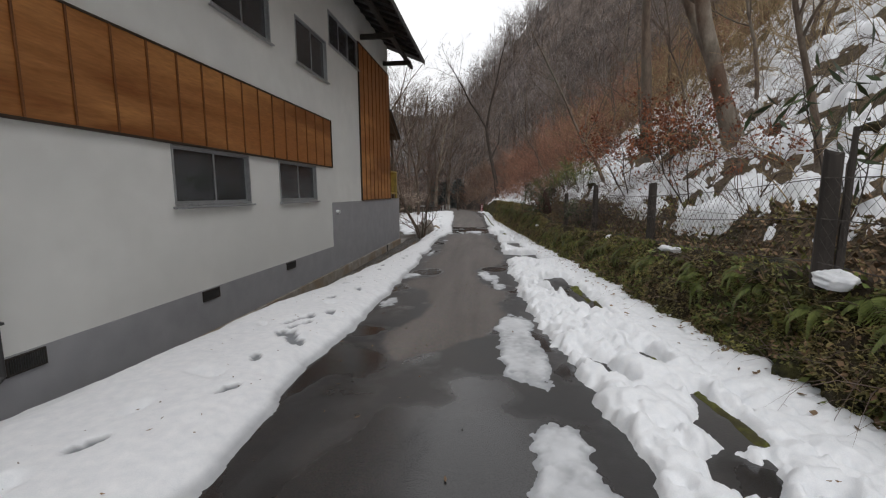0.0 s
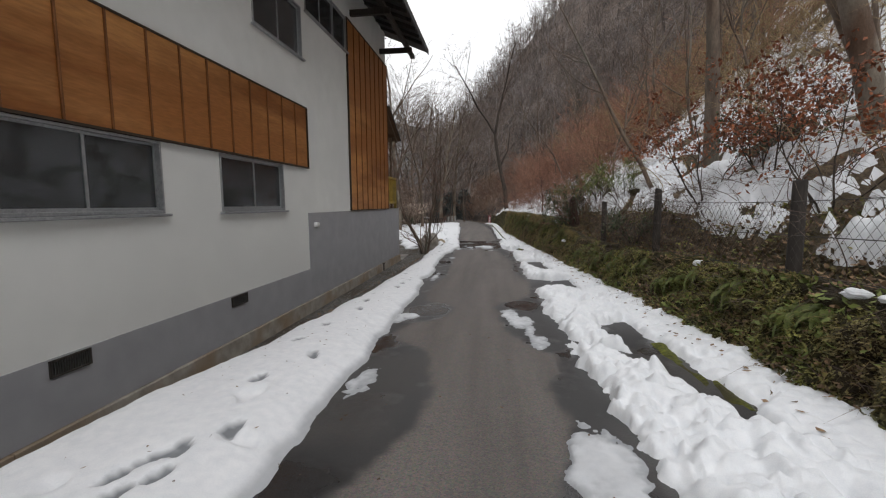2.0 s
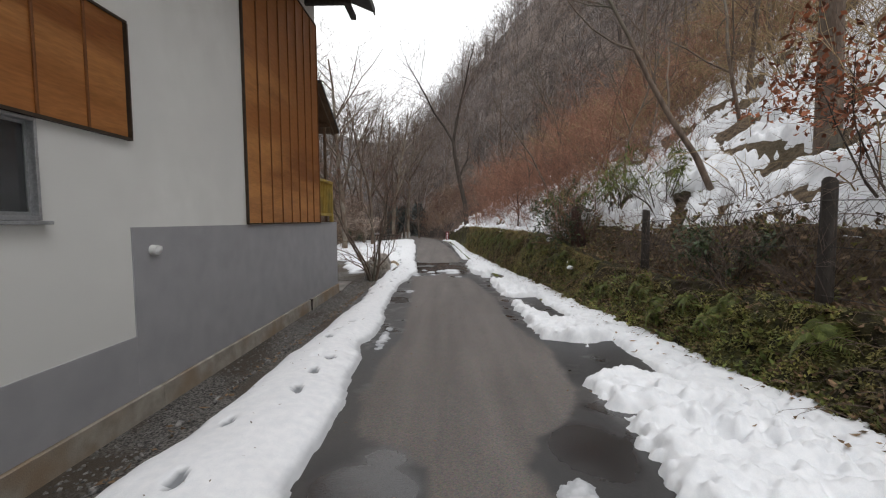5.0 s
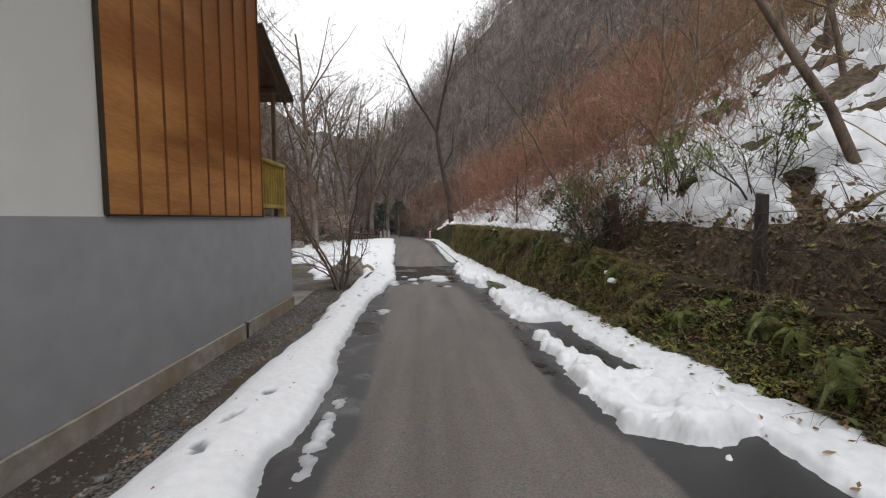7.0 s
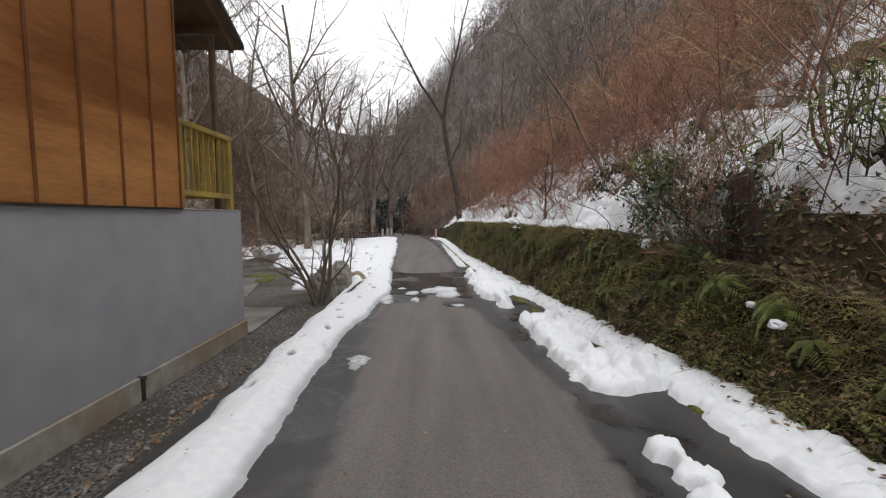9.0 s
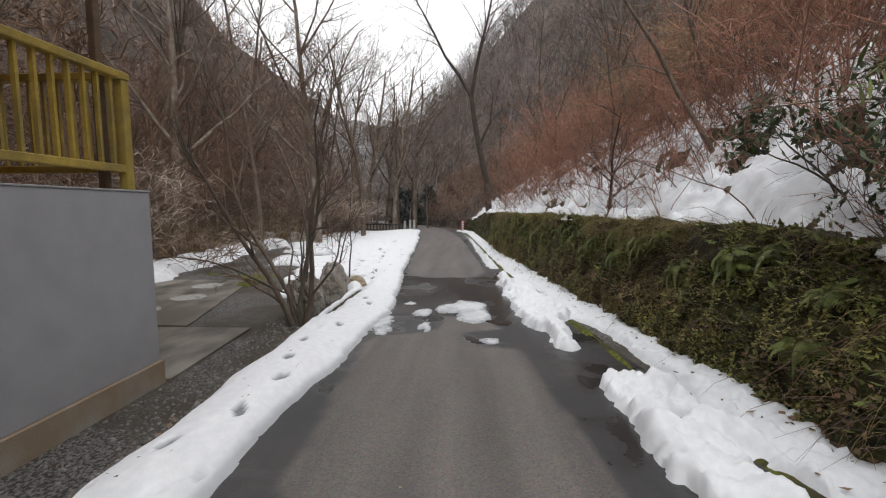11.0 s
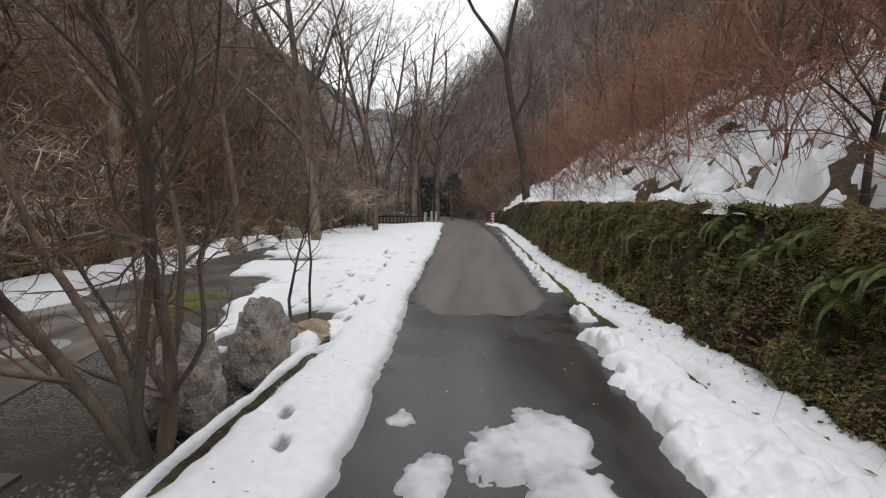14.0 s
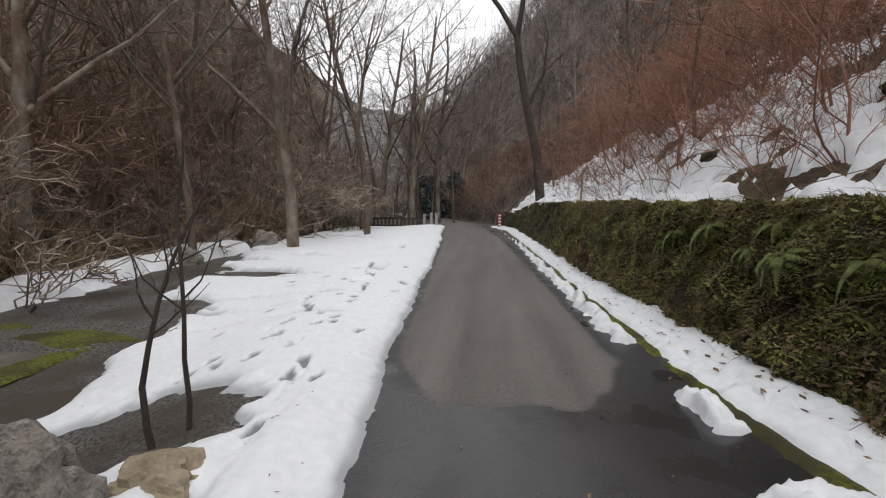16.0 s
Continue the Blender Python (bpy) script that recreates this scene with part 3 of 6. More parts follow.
def left_depth(x, y, soles=False):
    w = (fbm(x * 1.4, y * 0.9, 61) - 0.5) * 0.28 + (fbm(x * 7, y * 5, 63, 4) - 0.5) * 0.07
    w2 = (fbm(x * 1.3, y * 1.3, 65) - 0.5) * (0.22 + 0.9 * smooth(24, 27, y))
    sd = np.minimum(snow_left(y) + w - x, x - snow_left_back(y) + w2)
    sd = np.minimum(sd, 47.5 - y)
    far = smooth(27, 30, y)
    holes = (0.56 - fbm(x * 0.55 + 0.4 * y, y * 1.5, 67)) * 3.0
    sd = np.where((x < -3.4 - 0.1 * (y - 28)) & (y > 27.5), np.minimum(sd, holes + 0.22), sd)
    bare = np.hypot((x + 4.05) / 0.85, (y - 25.2) / 0.55) - 1 + (fbm(x * 4, y * 4, 69) - 0.5) * 0.7
    sd = np.minimum(sd, bare * 0.5)
    kerb = np.hypot((x + 3.0) / 0.11, (y - 22.9) / 1.25) - 1 + (fbm(x * 5, y * 5, 71) - 0.45) * 1.3
    sd = np.minimum(sd, kerb * 0.25)
    d = rounded(sd, 0.13 + 0.04 * fbm(x * 1.2, y * 1.2, 73), 0.16) + 0.010 * (fbm(x * 3.5, y * 3.5, 75) - 0.5)
    d = d + 0.02 * (fbm(x * 7, y * 7, 76, 3) - 0.5) * smooth(0.0, 0.1, sd)
    trod, ragged = 0 * x, 0.5 * (fbm(x * 14, y * 14, 78, 2) - 0.5)
    for px, py in PRINTS:
        turn = 0.9 * np.sin(37 * py)
        u, t = (x - px) + turn * 0.35 * (y - py), (y - py) + 0.012 * np.sin(60 * x)
        near = np.exp(-np.asarray((u / 0.047) ** 2 + (t / 0.095) ** 2 + ragged).clip(0, 9) ** 3)
        trod = np.maximum(trod, near * (sd > 0.1))
    d = d - 0.045 * trod
    pits = vnoise(x * 5.5, y * 3.6, 77) * smooth(0.45, 0.6, fbm(x * 0.9, y * 0.7, 79))
    d = d - 0.06 * smooth(0.80, 0.95, pits) * (sd > 0.08)
    return trod if soles else d


def left_base(x, y):
    r = road_z(y)
    heaped = r - 0.34 * np.maximum(-2.8 - x, 0)
    g = ground_z(np.maximum(x, -4.9), y)
    return np.where(x > -2.9, r, np.where(y < 24, g + np.maximum(heaped - g, 0) * smooth(7.2, 4.0, y), ground_z(x, y)))


verge = snow_sheet("verge_snow", np.concatenate([np.arange(-2.9, -1.3, 0.05), np.arange(-1.3, 0.36, 0.026)]), np.concatenate([np.arange(-5, 1, 0.1), np.arange(1, 14, 0.028), np.arange(14, 24, 0.036)]), snow_left, left_depth, left_base, "smooth trodden white snow along the lane's edge")
yard = snow_sheet("yard_snow", np.concatenate([np.arange(-8.6, -2.6, 0.1), np.arange(-2.6, -1.0, 0.042), np.arange(-1.0, 0.5, 0.026)]), np.concatenate([np.arange(23.96, 29, 0.032), np.arange(29, 33, 0.06), np.arange(33, 48, 0.12)]), snow_left, left_depth, left_base,
                  "wide white snow field with footprints and bare streaks")
for sheet in (verge, yard):
    me = sheet.data
    me.materials[0] = TRODSNOW
    co = np.empty(len(me.vertices) * 3)
    me.vertices.foreach_get("co", co)
    co = co.reshape(-1, 3)
    attr = me.attributes.new("trod", "FLOAT", "POINT")
    thin = smooth(0.06, 0.012, left_depth(co[:, 0], co[:, 1])) * 0.55
    attr.data.foreach_set("value", np.maximum(thin, smooth(0.25, 0.75, left_depth(co[:, 0], co[:, 1], True))).astype(np.float32))


def right_depth(x, y):
    w, foot = verge_line(y), wall_x(y)
    n1 = (fbm(x * 2.2, y * 2.2, 81) - 0.5)
    n2 = (fbm(x * 8, y * 8, 83, 3) - 0.5)
    inner = np.interp(y, [-5, 5.7, 6.6, 8, 11, 12, 12.6, 14, 15.3, 17, 19.5, 21.4, 21.8, 47],
                      [0.78, 0.78, 0.80, 0.88, 0.92, 0.92, 0.90, 0.97, 1.0, 0.82, 0.70, 0.63, 0.84, 0.80])
    strip = np.minimum(x - (w - inner - 0.14 * n1), foot - 0.02 + 0.2 * n1 - x) + n2 * 0.10
    # the heap beside the lane, and the open gutter between it and the strip under the bank
    heap = np.interp(y, [-5, 10.9, 11.15, 12.40, 12.62, 15.3, 15.55, 16.1, 16.35, 19.2, 19.5, 20.0, 20.25, 24.65, 24.85, 25.2, 25.32, 25.85, 26.0, 26.85, 27.1, 47],
                     [0.10, 0.10, -0.35, -0.40, 0.10, 0.08, -0.45, -0.45, 0.10, 0.10, -0.25, -0.25, 0.08, 0.10, -0.40, -0.40, 0.02, 0.02, -0.40, -0.35, 0.06, 0.0])
    gap = np.interp(y, [-5, 5.4, 5.7, 6.1, 7.0, 7.4, 7.8, 8.2, 8.5, 8.8, 9.0, 10.7, 11, 11.9, 12.4, 13.6, 13.85, 14.2, 14.4, 15.4, 16.2, 16.4, 19.4, 19.8, 21.4, 21.9, 24, 47],
                    [0.7, 0.72, 1.02, 1.10, 1.34, 1.30, 1.42, 1.42, 1.32, 1.0, 0.75, 0.8, 1.0, 1.27, 0.8, 0.8, 1.30, 1.24, 1.42, 1.48, 1.1, 0.79, 0.85, 1.32, 1.06, 0.78, 0.94, 1.04])
    heap_sd = np.minimum(x - (snow_right(y) + n1 * 0.20 + 0.03), (w - gap + n1 * 0.14) - x) + heap + n2 * 0.20 - 0.06
    heap_sd = np.minimum(heap_sd, np.abs(y - 7.55 + 0.83 * (x - 0.6)) * 0.77 - 0.11 + n2 * 0.12 + 2.0 * smooth(1.15, 1.3, x))
    for hx, hy, rx, ry, tilt in ((1.38, 2.32, 0.20, 0.26, 0.0), (1.50, 2.85, 0.10, 0.30, -0.1), (1.44, 1.5, 0.16, 0.5, 0.0), (0.86, 17.7, 0.11, 0.42, 0.1), (1.02, 3.83, 0.07, 0.30, 0.30), (1.50, 4.12, 0.09, 0.24, 0.1), (1.43, 4.90, 0.05, 0.12, 0.4), (1.60, 3.0, 0.11, 0.36, 0.15), (0.98, 3.95, 0.12, 0.05, 0.0),
                                 (0.62, 10.2, 0.12, 0.07, 0.2), (0.70, 18.6, 0.14, 0.06, 0.1), (0.95, 9.7, 0.05, 0.06, 0.0), (0.72, 13.0, 0.04, 0.08, 0.2), (0.55, 17.4, 0.07, 0.10, 0.3)):
        u = x - hx + tilt * (y - hy)
        hole = np.hypot(u / rx, (y - hy) / ry) - 1 + n2 * 1.2
        heap_sd = np.minimum(heap_sd, hole * min(rx, ry))
    sd = np.maximum(strip, heap_sd)
    sd = np.minimum(sd, 47 - y)
    lumps = fbm(x * 3.6, y * 3.6, 85, 4)
    clods = np.sqrt(2 * np.abs(fbm(x * 5.5, y * 5.5, 87, 2) - 0.5))
    small = np.sqrt(2 * np.abs(fbm(x * 13, y * 13, 89, 2) - 0.5))
    rough = smooth(0.38, 0.62, fbm(x * 0.9, y * 0.9, 86))
    heaped = np.where(heap_sd > strip, 1, 0.45)
    pits = smooth(0.60, 0.72, fbm(x * 7, y * 7, 88, 3)) * 0.05
    h = 0.04 + 0.17 * lumps * heaped + (0.11 * (clods - 0.45) + 0.05 * (small - 0.45)) * (0.35 + rough) * heaped - pits
    h = h + 0.20 * clods * np.exp(-((x - 0.95) / 0.32) ** 2 - ((y - 16.85) / 0.42) ** 2) + 0.08 * np.exp(-((x - 1.3) / 0.12) ** 2 - ((y - 17.2) / 0.2) ** 2)
    return rounded(sd, np.maximum(h, 0.03), 0.045) + 0.02 * (fbm(x * 30, y * 30, 84, 2) - 0.5) * smooth(0.0, 0.06, sd)


snow_sheet("heaped_snow", np.arange(-2.2, 0.20, 0.024), np.concatenate([np.arange(-2, 1.6, 0.08), np.arange(1.6, 27, 0.026), np.arange(27, 31, 0.05), np.arange(31, 48, 0.1)]), wall_x, right_depth,
           lambda x, y: road_z(y) - 0.01 + 0.05 * smooth(-0.75, 0.1, x - wall_x(y)), "lumpy ploughed snow between the lane and the mossy bank")


def slope_depth(x, y):
    d = x - wall_x(y)
    n = fbm(x * 0.75 + 0.25 * y, y * 0.62, 91, 5)
    n2 = fbm(x * 3.4 - 0.5 * y, y * 1.7, 93, 4)
    cover = np.interp(d, [0, 0.5, 1.2, 5, 9, 13, 17], [0.0, 0.06, 0.045, 0.005, -0.02, -0.06, -0.30])
    cover = cover + np.interp(y, [-4, 2, 8, 16, 24, 26, 32, 44], [-0.10, -0.095, -0.045, 0.05, 0.05, 0.05, 0.05, 0.04])
    cover = cover - np.where(y > 17, np.interp(y, [17, 20, 28, 45], [0.0, 0.05, 0.13, 0.25]) * smooth(2.2, 4.0, d), 0)
    cover = cover - 0.045 * smooth(16, 19, y) * smooth(4.5, 2.0, d)
    edge = d - np.interp(y, [-5, 9, 11.5, 16, 19, 25, 47], [0.7, 0.75, 0.98, 0.86, 0.5, 0.22, 0.20]) + (n2 - 0.5) * np.interp(y, [8, 11, 16, 19], [0.4, 0.14, 0.14, 0.4])
    n3 = fbm(x * 6.5, y * 5.0, 95, 3)
    n4 = fbm(x * 15, y * 13, 98, 3)
    ledge = 0.12 * np.sin(5.2 * (d + 0.12 * y) + 5 * fbm(x * 0.8, y * 0.8, 99)) * smooth(1.0, 2.0, d) * smooth(24, 17, y)
    sd = np.minimum((n * 0.34 + n2 * 0.40 + n3 * 0.40 + n4 * 0.16 - 0.665 + cover + ledge) * 1.5, edge)
    return rounded(sd, 0.16, 0.07) + (0.20 * (n2 - 0.5) + 0.16 * (n3 - 0.5) + 0.05 * (n4 - 0.5)) * smooth(0.0, 0.08, sd)


snow_sheet("slope_snow", np.concatenate([np.arange(0.15, 4.5, 0.05), np.arange(4.5, 8, 0.085), np.arange(8, 17, 0.16)]), np.concatenate([np.arange(-3, 3, 0.10), np.arange(3, 32, 0.06), np.arange(32, 47, 0.2)]), wall_x, slope_depth,
           lambda x, y: np.where(x - wall_x(y) > 0.42, ground_z(x, y), hill_z(x, y) - 0.05), "patchy melting snow on the steep leaf-littered slope")


def berm_depth(x, y):
    c = -10.3 + 0.5 * (fbm(y * 0.4, y * 0, 95) - 0.5)
    return rounded(0.75 - np.abs(x - c) + (fbm(x * 1.4, y * 1.4, 97) - 0.5) * 1.5, 0.38, 0.3)


snow_sheet("ridge_snow", np.arange(-12.2, -8.4, 0.1), np.arange(21, 36, 0.12), lambda y: 0 * y, berm_depth, ground_z, "low ridge of old snow beyond the yard")


def ice_patch(cx, cy, rx, ry, seed, thick=0.022, mat=SLUSH, name="slush_patch", label="half-melted grey slush patch on wet asphalt"):
    rings, spokes = 9, 56
    t = np.arange(spokes) * 2 * np.pi / spokes
    edge = 0.45 + 1.10 * fbm(3 + 1.6 * np.cos(t), 3 + 1.6 * np.sin(t), seed, 4) + 0.38 * (fbm(9 + 4.5 * np.cos(t), 9 + 4.5 * np.sin(t), seed + 9, 3) - 0.5)
    v = [(cx, cy, thick)]
    for k in range(1, rings + 1):
        s = k / rings
        x, y = cx + rx * edge * s * np.cos(t), cy + ry * edge * s * np.sin(t)
        h = thick * (1 - s ** 6) * (0.65 + 0.7 * fbm(x * 7, y * 7, seed + 5, 3)) - (0.012 if k == rings else 0)
        v += list(zip(x, y, h))
    v = np.array(v)
    v[:, 2] += road_z(v[:, 1])
    f = [(0, 1 + k, 1 + (k + 1) % spokes) for k in range(spokes)]
    for r in range(rings - 1):
        o = 1 + r * spokes
        f += [(o + k, o + spokes + k, o + spokes + (k + 1) % spokes, o + (k + 1) % spokes) for k in range(spokes)]
    return tagged(mesh_object(name, v, f, mat, True), label, "slush", group="slush on the lane")


def melt_patch(lobes, thick, seed, label="half-melted grey slush patch on wet asphalt"):
    """A thin sheet of slush: lobes are overlapping ovals (x, y, half width, half length)."""
    lo = [min(q[i] - q[i + 2] for q in lobes) - 0.1 for i in (0, 1)]
    hi = [max(q[i] + q[i + 2] for q in lobes) + 0.1 for i in (0, 1)]
    us, ys = np.arange(lo[0], hi[0], 0.016), np.arange(lo[1], hi[1], 0.018)

    def depth(x, y):
        sd = np.full(np.shape(x), -9.0)
        for cx, cy, rx, ry in lobes:
            sd = np.maximum(sd, (1 - np.hypot((x - cx) / rx, (y - cy) / ry)) * min(rx, ry))
        sd = sd + 0.12 * (fbm(x * 4, y * 3, seed) - 0.5) + 0.12 * (fbm(x * 15, y * 12, seed + 3, 3) - 0.5)
        return rounded(sd, 0.6 * thick * (0.35 + 1.3 * fbm(x * 6, y * 4, seed + 6, 3)), 0.03) + 0.008 * (fbm(x * 25, y * 25, seed + 8, 2) - 0.5) * smooth(0, 0.03, sd)
    ob = snow_sheet("slush_patch", us, ys, lambda y: 0 * y, depth, lambda x, y: road_z(y), label, 0.003, TRODSNOW)
    ob["kind"] = ""
    co = np.empty(len(ob.data.vertices) * 3)
    ob.data.vertices.foreach_get("co", co)
    co = co.reshape(-1, 3)
    d = depth(co[:, 0], co[:, 1])
    attr = ob.data.attributes.new("trod", "FLOAT", "POINT")
    attr.data.foreach_set("value", (0.20 + 0.30 * fbm(co[:, 0] * 9, co[:, 1] * 7, seed + 2, 3) + 0.4 * smooth(thick * 0.7, thick * 0.2, d)).clip(0, 0.85).astype(np.float32))
    return tagged(ob, label, "slush", "slush on the lane")


MELT = [([(0.28, 5.0, 0.22, 0.62), (0.30, 4.25, 0.24, 0.75), (0.40, 3.75, 0.13, 0.38)], 0.028), ([(0.42, 2.45, 0.16, 0.34), (0.44, 1.9, 0.24, 0.5), (0.5, 1.4, 0.2, 0.4)], 0.028),
        ([(-0.14, 8.95, 0.12, 0.35), (-0.02, 8.55, 0.15, 0.3)], 0.02), ([(0.06, 8.0, 0.08, 0.3), (0.13, 7.65, 0.12, 0.28)], 0.02),
        ([(-1.55, 6.25, 0.10, 0.30)], 0.02), ([(-1.68, 8.74, 0.18, 0.16), (-1.78, 8.5, 0.12, 0.2)], 0.025),
        ([(-1.82, 12.75, 0.055, 0.62)], 0.03), ([(-0.62, 20.55, 0.09, 0.11)], 0.012), ([(-1.9, 17.2, 0.08, 0.2)], 0.01),
        ([(-1.20, 22.35, 0.20, 0.32), (-0.85, 22.5, 0.26, 0.46), (-0.78, 21.9, 0.28, 0.42)], 0.035), ([(-1.57, 22.1, 0.14, 0.27)], 0.025), ([(-1.47, 21.28, 0.08, 0.26)], 0.02),
        ([(-2.08, 21.4, 0.16, 0.42), (-2.0, 21.0, 0.1, 0.2)], 0.012), ([(-1.85, 22.7, 0.10, 0.14)], 0.012)]
for k, (lobes, th) in enumerate(MELT):
    melt_patch(lobes, th, 200 + 11 * k)

# ---- the house ----
FACE, BACK, NORTH, SOUTH = -4.45, -12.0, 20.15, -6.0
house = thing("house", "white stuccoed house with grey plinth and brown metal cladding", "house", (0, 0, 0))


def wall_grid(y0, y1, z0, z1, holes, x0, x1):
    """A wall along y between x0 and x1 with openings (ya, yb, za, zb) right through it."""
    g = Geo()
    yy = sorted({y0, y1, *[h[0] for h in holes], *[h[1] for h in holes]})
    zz = sorted({z0, z1, *[h[2] for h in holes], *[h[3] for h in holes]})
    solid = {(a, b): not any(h[0] <= yy[a] and yy[a + 1] <= h[1] and h[2] <= zz[b] and zz[b + 1] <= h[3] for h in holes) for a in range(len(yy) - 1) for b in range(len(zz) - 1)}
    at = {}
    for side, x in enumerate((x0, x1)):
        for a, y in enumerate(yy):
            for b, z in enumerate(zz):
                at[side, a, b] = len(g.v)
                g.v.append((x, y, z))
    for (a, b), full in solid.items():
        if not full:
            continue
        g.f.append((at[1, a, b], at[1, a + 1, b], at[1, a + 1, b + 1], at[1, a, b + 1]))
        g.f.append((at[0, a, b + 1], at[0, a + 1, b + 1], at[0, a + 1, b], at[0, a, b]))
        for da, db, p, q in ((-1, 0, (a, b), (a, b + 1)), (1, 0, (a + 1, b + 1), (a + 1, b)), (0, -1, (a + 1, b), (a, b)), (0, 1, (a, b + 1), (a + 1, b + 1))):
            if not solid.get((a + da, b + db), False):
                g.f.append((at[0, *p], at[1, *p], at[1, *q], at[0, *q]))
    return g


WINDOWS = [(1.0, 2.85, 1.36, 2.20, 2), (5.58, 7.50, 1.33, 2.20, 2), (8.62, 10.52, 1.33, 2.20, 2), (6.70, 8.55, 4.48, 5.55, 2), (9.70, 11.53, 4.46, 5.50, 2), (11.75, 14.27, 5.52, 6.42, 3), (2.5, 4.3, 4.48, 5.55, 2)]
part("wall", wall_grid(SOUTH, 18.42, 0.02, 7.58, [w[:4] for w in WINDOWS], FACE - 0.18, FACE), STUCCO, house)
part("wall", Geo().box(BACK, BACK + 0.18, SOUTH, 18.42, -1.3, 7.6).box(BACK + 0.18, FACE - 0.18, SOUTH, SOUTH + 0.18, -1.3, 7.6).box(BACK + 0.18, FACE - 0.18, 18.24, 18.42, 0.02, 7.6), STUCCO, house)
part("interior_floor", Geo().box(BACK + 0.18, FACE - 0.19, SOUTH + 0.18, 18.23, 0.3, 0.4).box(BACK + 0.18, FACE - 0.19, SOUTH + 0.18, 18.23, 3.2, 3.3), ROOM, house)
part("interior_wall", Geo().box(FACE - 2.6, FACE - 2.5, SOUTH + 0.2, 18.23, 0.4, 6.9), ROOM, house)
# plinth: a low run, then high as the balcony's base
part("plinth", Geo().box(FACE - 0.17, FACE + 0.012, SOUTH, 11.55, -0.66, 0.02), GREYPAINT, house, "grey painted plinth")
part("plinth", Geo().box(FACE - 0.17, FACE + 0.014, 11.55, NORTH, -0.66, 1.252).box(-8.4, FACE - 0.17, NORTH - 0.17, NORTH, -0.66, 1.252), GREYPAINT, house, "tall grey painted base")
part("coping", Geo().box(FACE - 0.25, FACE + 0.022, 18.46, NORTH + 0.01, 1.254, 1.274, 0.004), ALU, house)
for a, b in ((SOUTH, -0.4), (-0.394, 5.6), (5.606, 11.9), (11.906, 17.70), (17.706, 18.35), (18.356, NORTH + 0.03)):
    part("footing", Geo().box(FACE - 0.2, FACE + 0.05, a, b, -1.35, -0.668, 0.006), CONCRETE, house, "stained bare concrete footing")
part("footing", Geo().box(-8.4, FACE - 0.21, NORTH - 0.17, NORTH + 0.03, -1.35, -0.668), CONCRETE, house, "stained bare concrete footing")
part("footing_drain", Geo().tube((FACE + 0.065, 17.45, -1.0), (FACE + 0.065, 17.45, -0.69), 0.022).tube((FACE + 0.0, 17.45, -0.68), (FACE + 0.09, 17.45, -0.68), 0.03), DARKWOOD, house)

for n, (y0, y1, z0, z1, panes) in enumerate(WINDOWS):
    w = part("window", Geo().box(FACE - 0.10, FACE + 0.02, y0, y0 + 0.028, z0, z1, 0.004).box(FACE - 0.10, FACE + 0.02, y1 - 0.028, y1, z0, z1, 0.004)
             .box(FACE - 0.10, FACE + 0.02, y0 + 0.028, y1 - 0.028, z1 - 0.03, z1, 0.004).box(FACE - 0.10, FACE + 0.02, y0 + 0.028, y1 - 0.028, z0, z0 + 0.04, 0.004), ALU, house, "sliding aluminium window")
    part("sill", Geo().box(FACE + 0.001, FACE + 0.075, y0 - 0.05, y1 + 0.05, z0 - 0.035, z0 - 0.003, 0.006), ALU, w)
    step = (y1 - y0 - 0.056) / panes
    for k in range(panes):
        a, b, x = y0 + 0.028 + k * step, y0 + 0.028 + (k + 1) * step, FACE - 0.035 - 0.03 * (k % 2)
        part("sash", Geo().box(x - 0.012, x + 0.014, a - 0.012, a + 0.022, z0 + 0.04, z1 - 0.03).box(x - 0.012, x + 0.014, b - 0.022, b + 0.012, z0 + 0.04, z1 - 0.03)
             .box(x - 0.012, x + 0.014, a + 0.022, b - 0.022, z0 + 0.04, z0 + 0.075).box(x - 0.012, x + 0.014, a + 0.022, b - 0.022, z1 - 0.055, z1 - 0.03), ALU, w)
        pane = part("pane", Geo().box(x - 0.003, x + 0.003, a + 0.022, b - 0.022, z0 + 0.075, z1 - 0.055), GLASS, w)
        pane.visible_shadow = False

# brown sheet cladding with standing seams
PITCH = 0.525
band = part("cladding_band", Geo().box(FACE + 0.002, FACE + 0.045, SOUTH, 11.60, 3.46, 3.485).box(FACE + 0.002, FACE + 0.05, SOUTH, 11.60, 2.205, 2.235).box(FACE + 0.002, FACE + 0.048, 11.585, 11.605, 2.235, 3.46), CLADTRIM, house, "brown sheet-metal band with dark trim")
y = 11.565
while y > SOUTH + 0.2:
    part("panel", Geo().box(FACE + 0.003, FACE + 0.028 + 0.003 * (int(y * 7) % 2), max(y - PITCH + 0.012, SOUTH), y - 0.012, 2.237, 3.458), CLAD, band)
    if y < 11.5:
        part("seam", Geo().box(FACE + 0.004, FACE + 0.05, y - 0.013, y + 0.013, 2.237, 3.458, 0.004), SEAM, band)
    y -= PITCH
tall = part("cladding_field", Geo().box(FACE + 0.002, FACE + 0.05, 14.262, 14.29, 1.27, 6.44).box(FACE + 0.002, FACE + 0.05, 14.29, 18.42, 1.256, 1.28).box(FACE + 0.002, FACE + 0.05, 14.29, 18.42, 6.41, 6.44), CLADTRIM, house, "tall brown sheet-metal cladding")
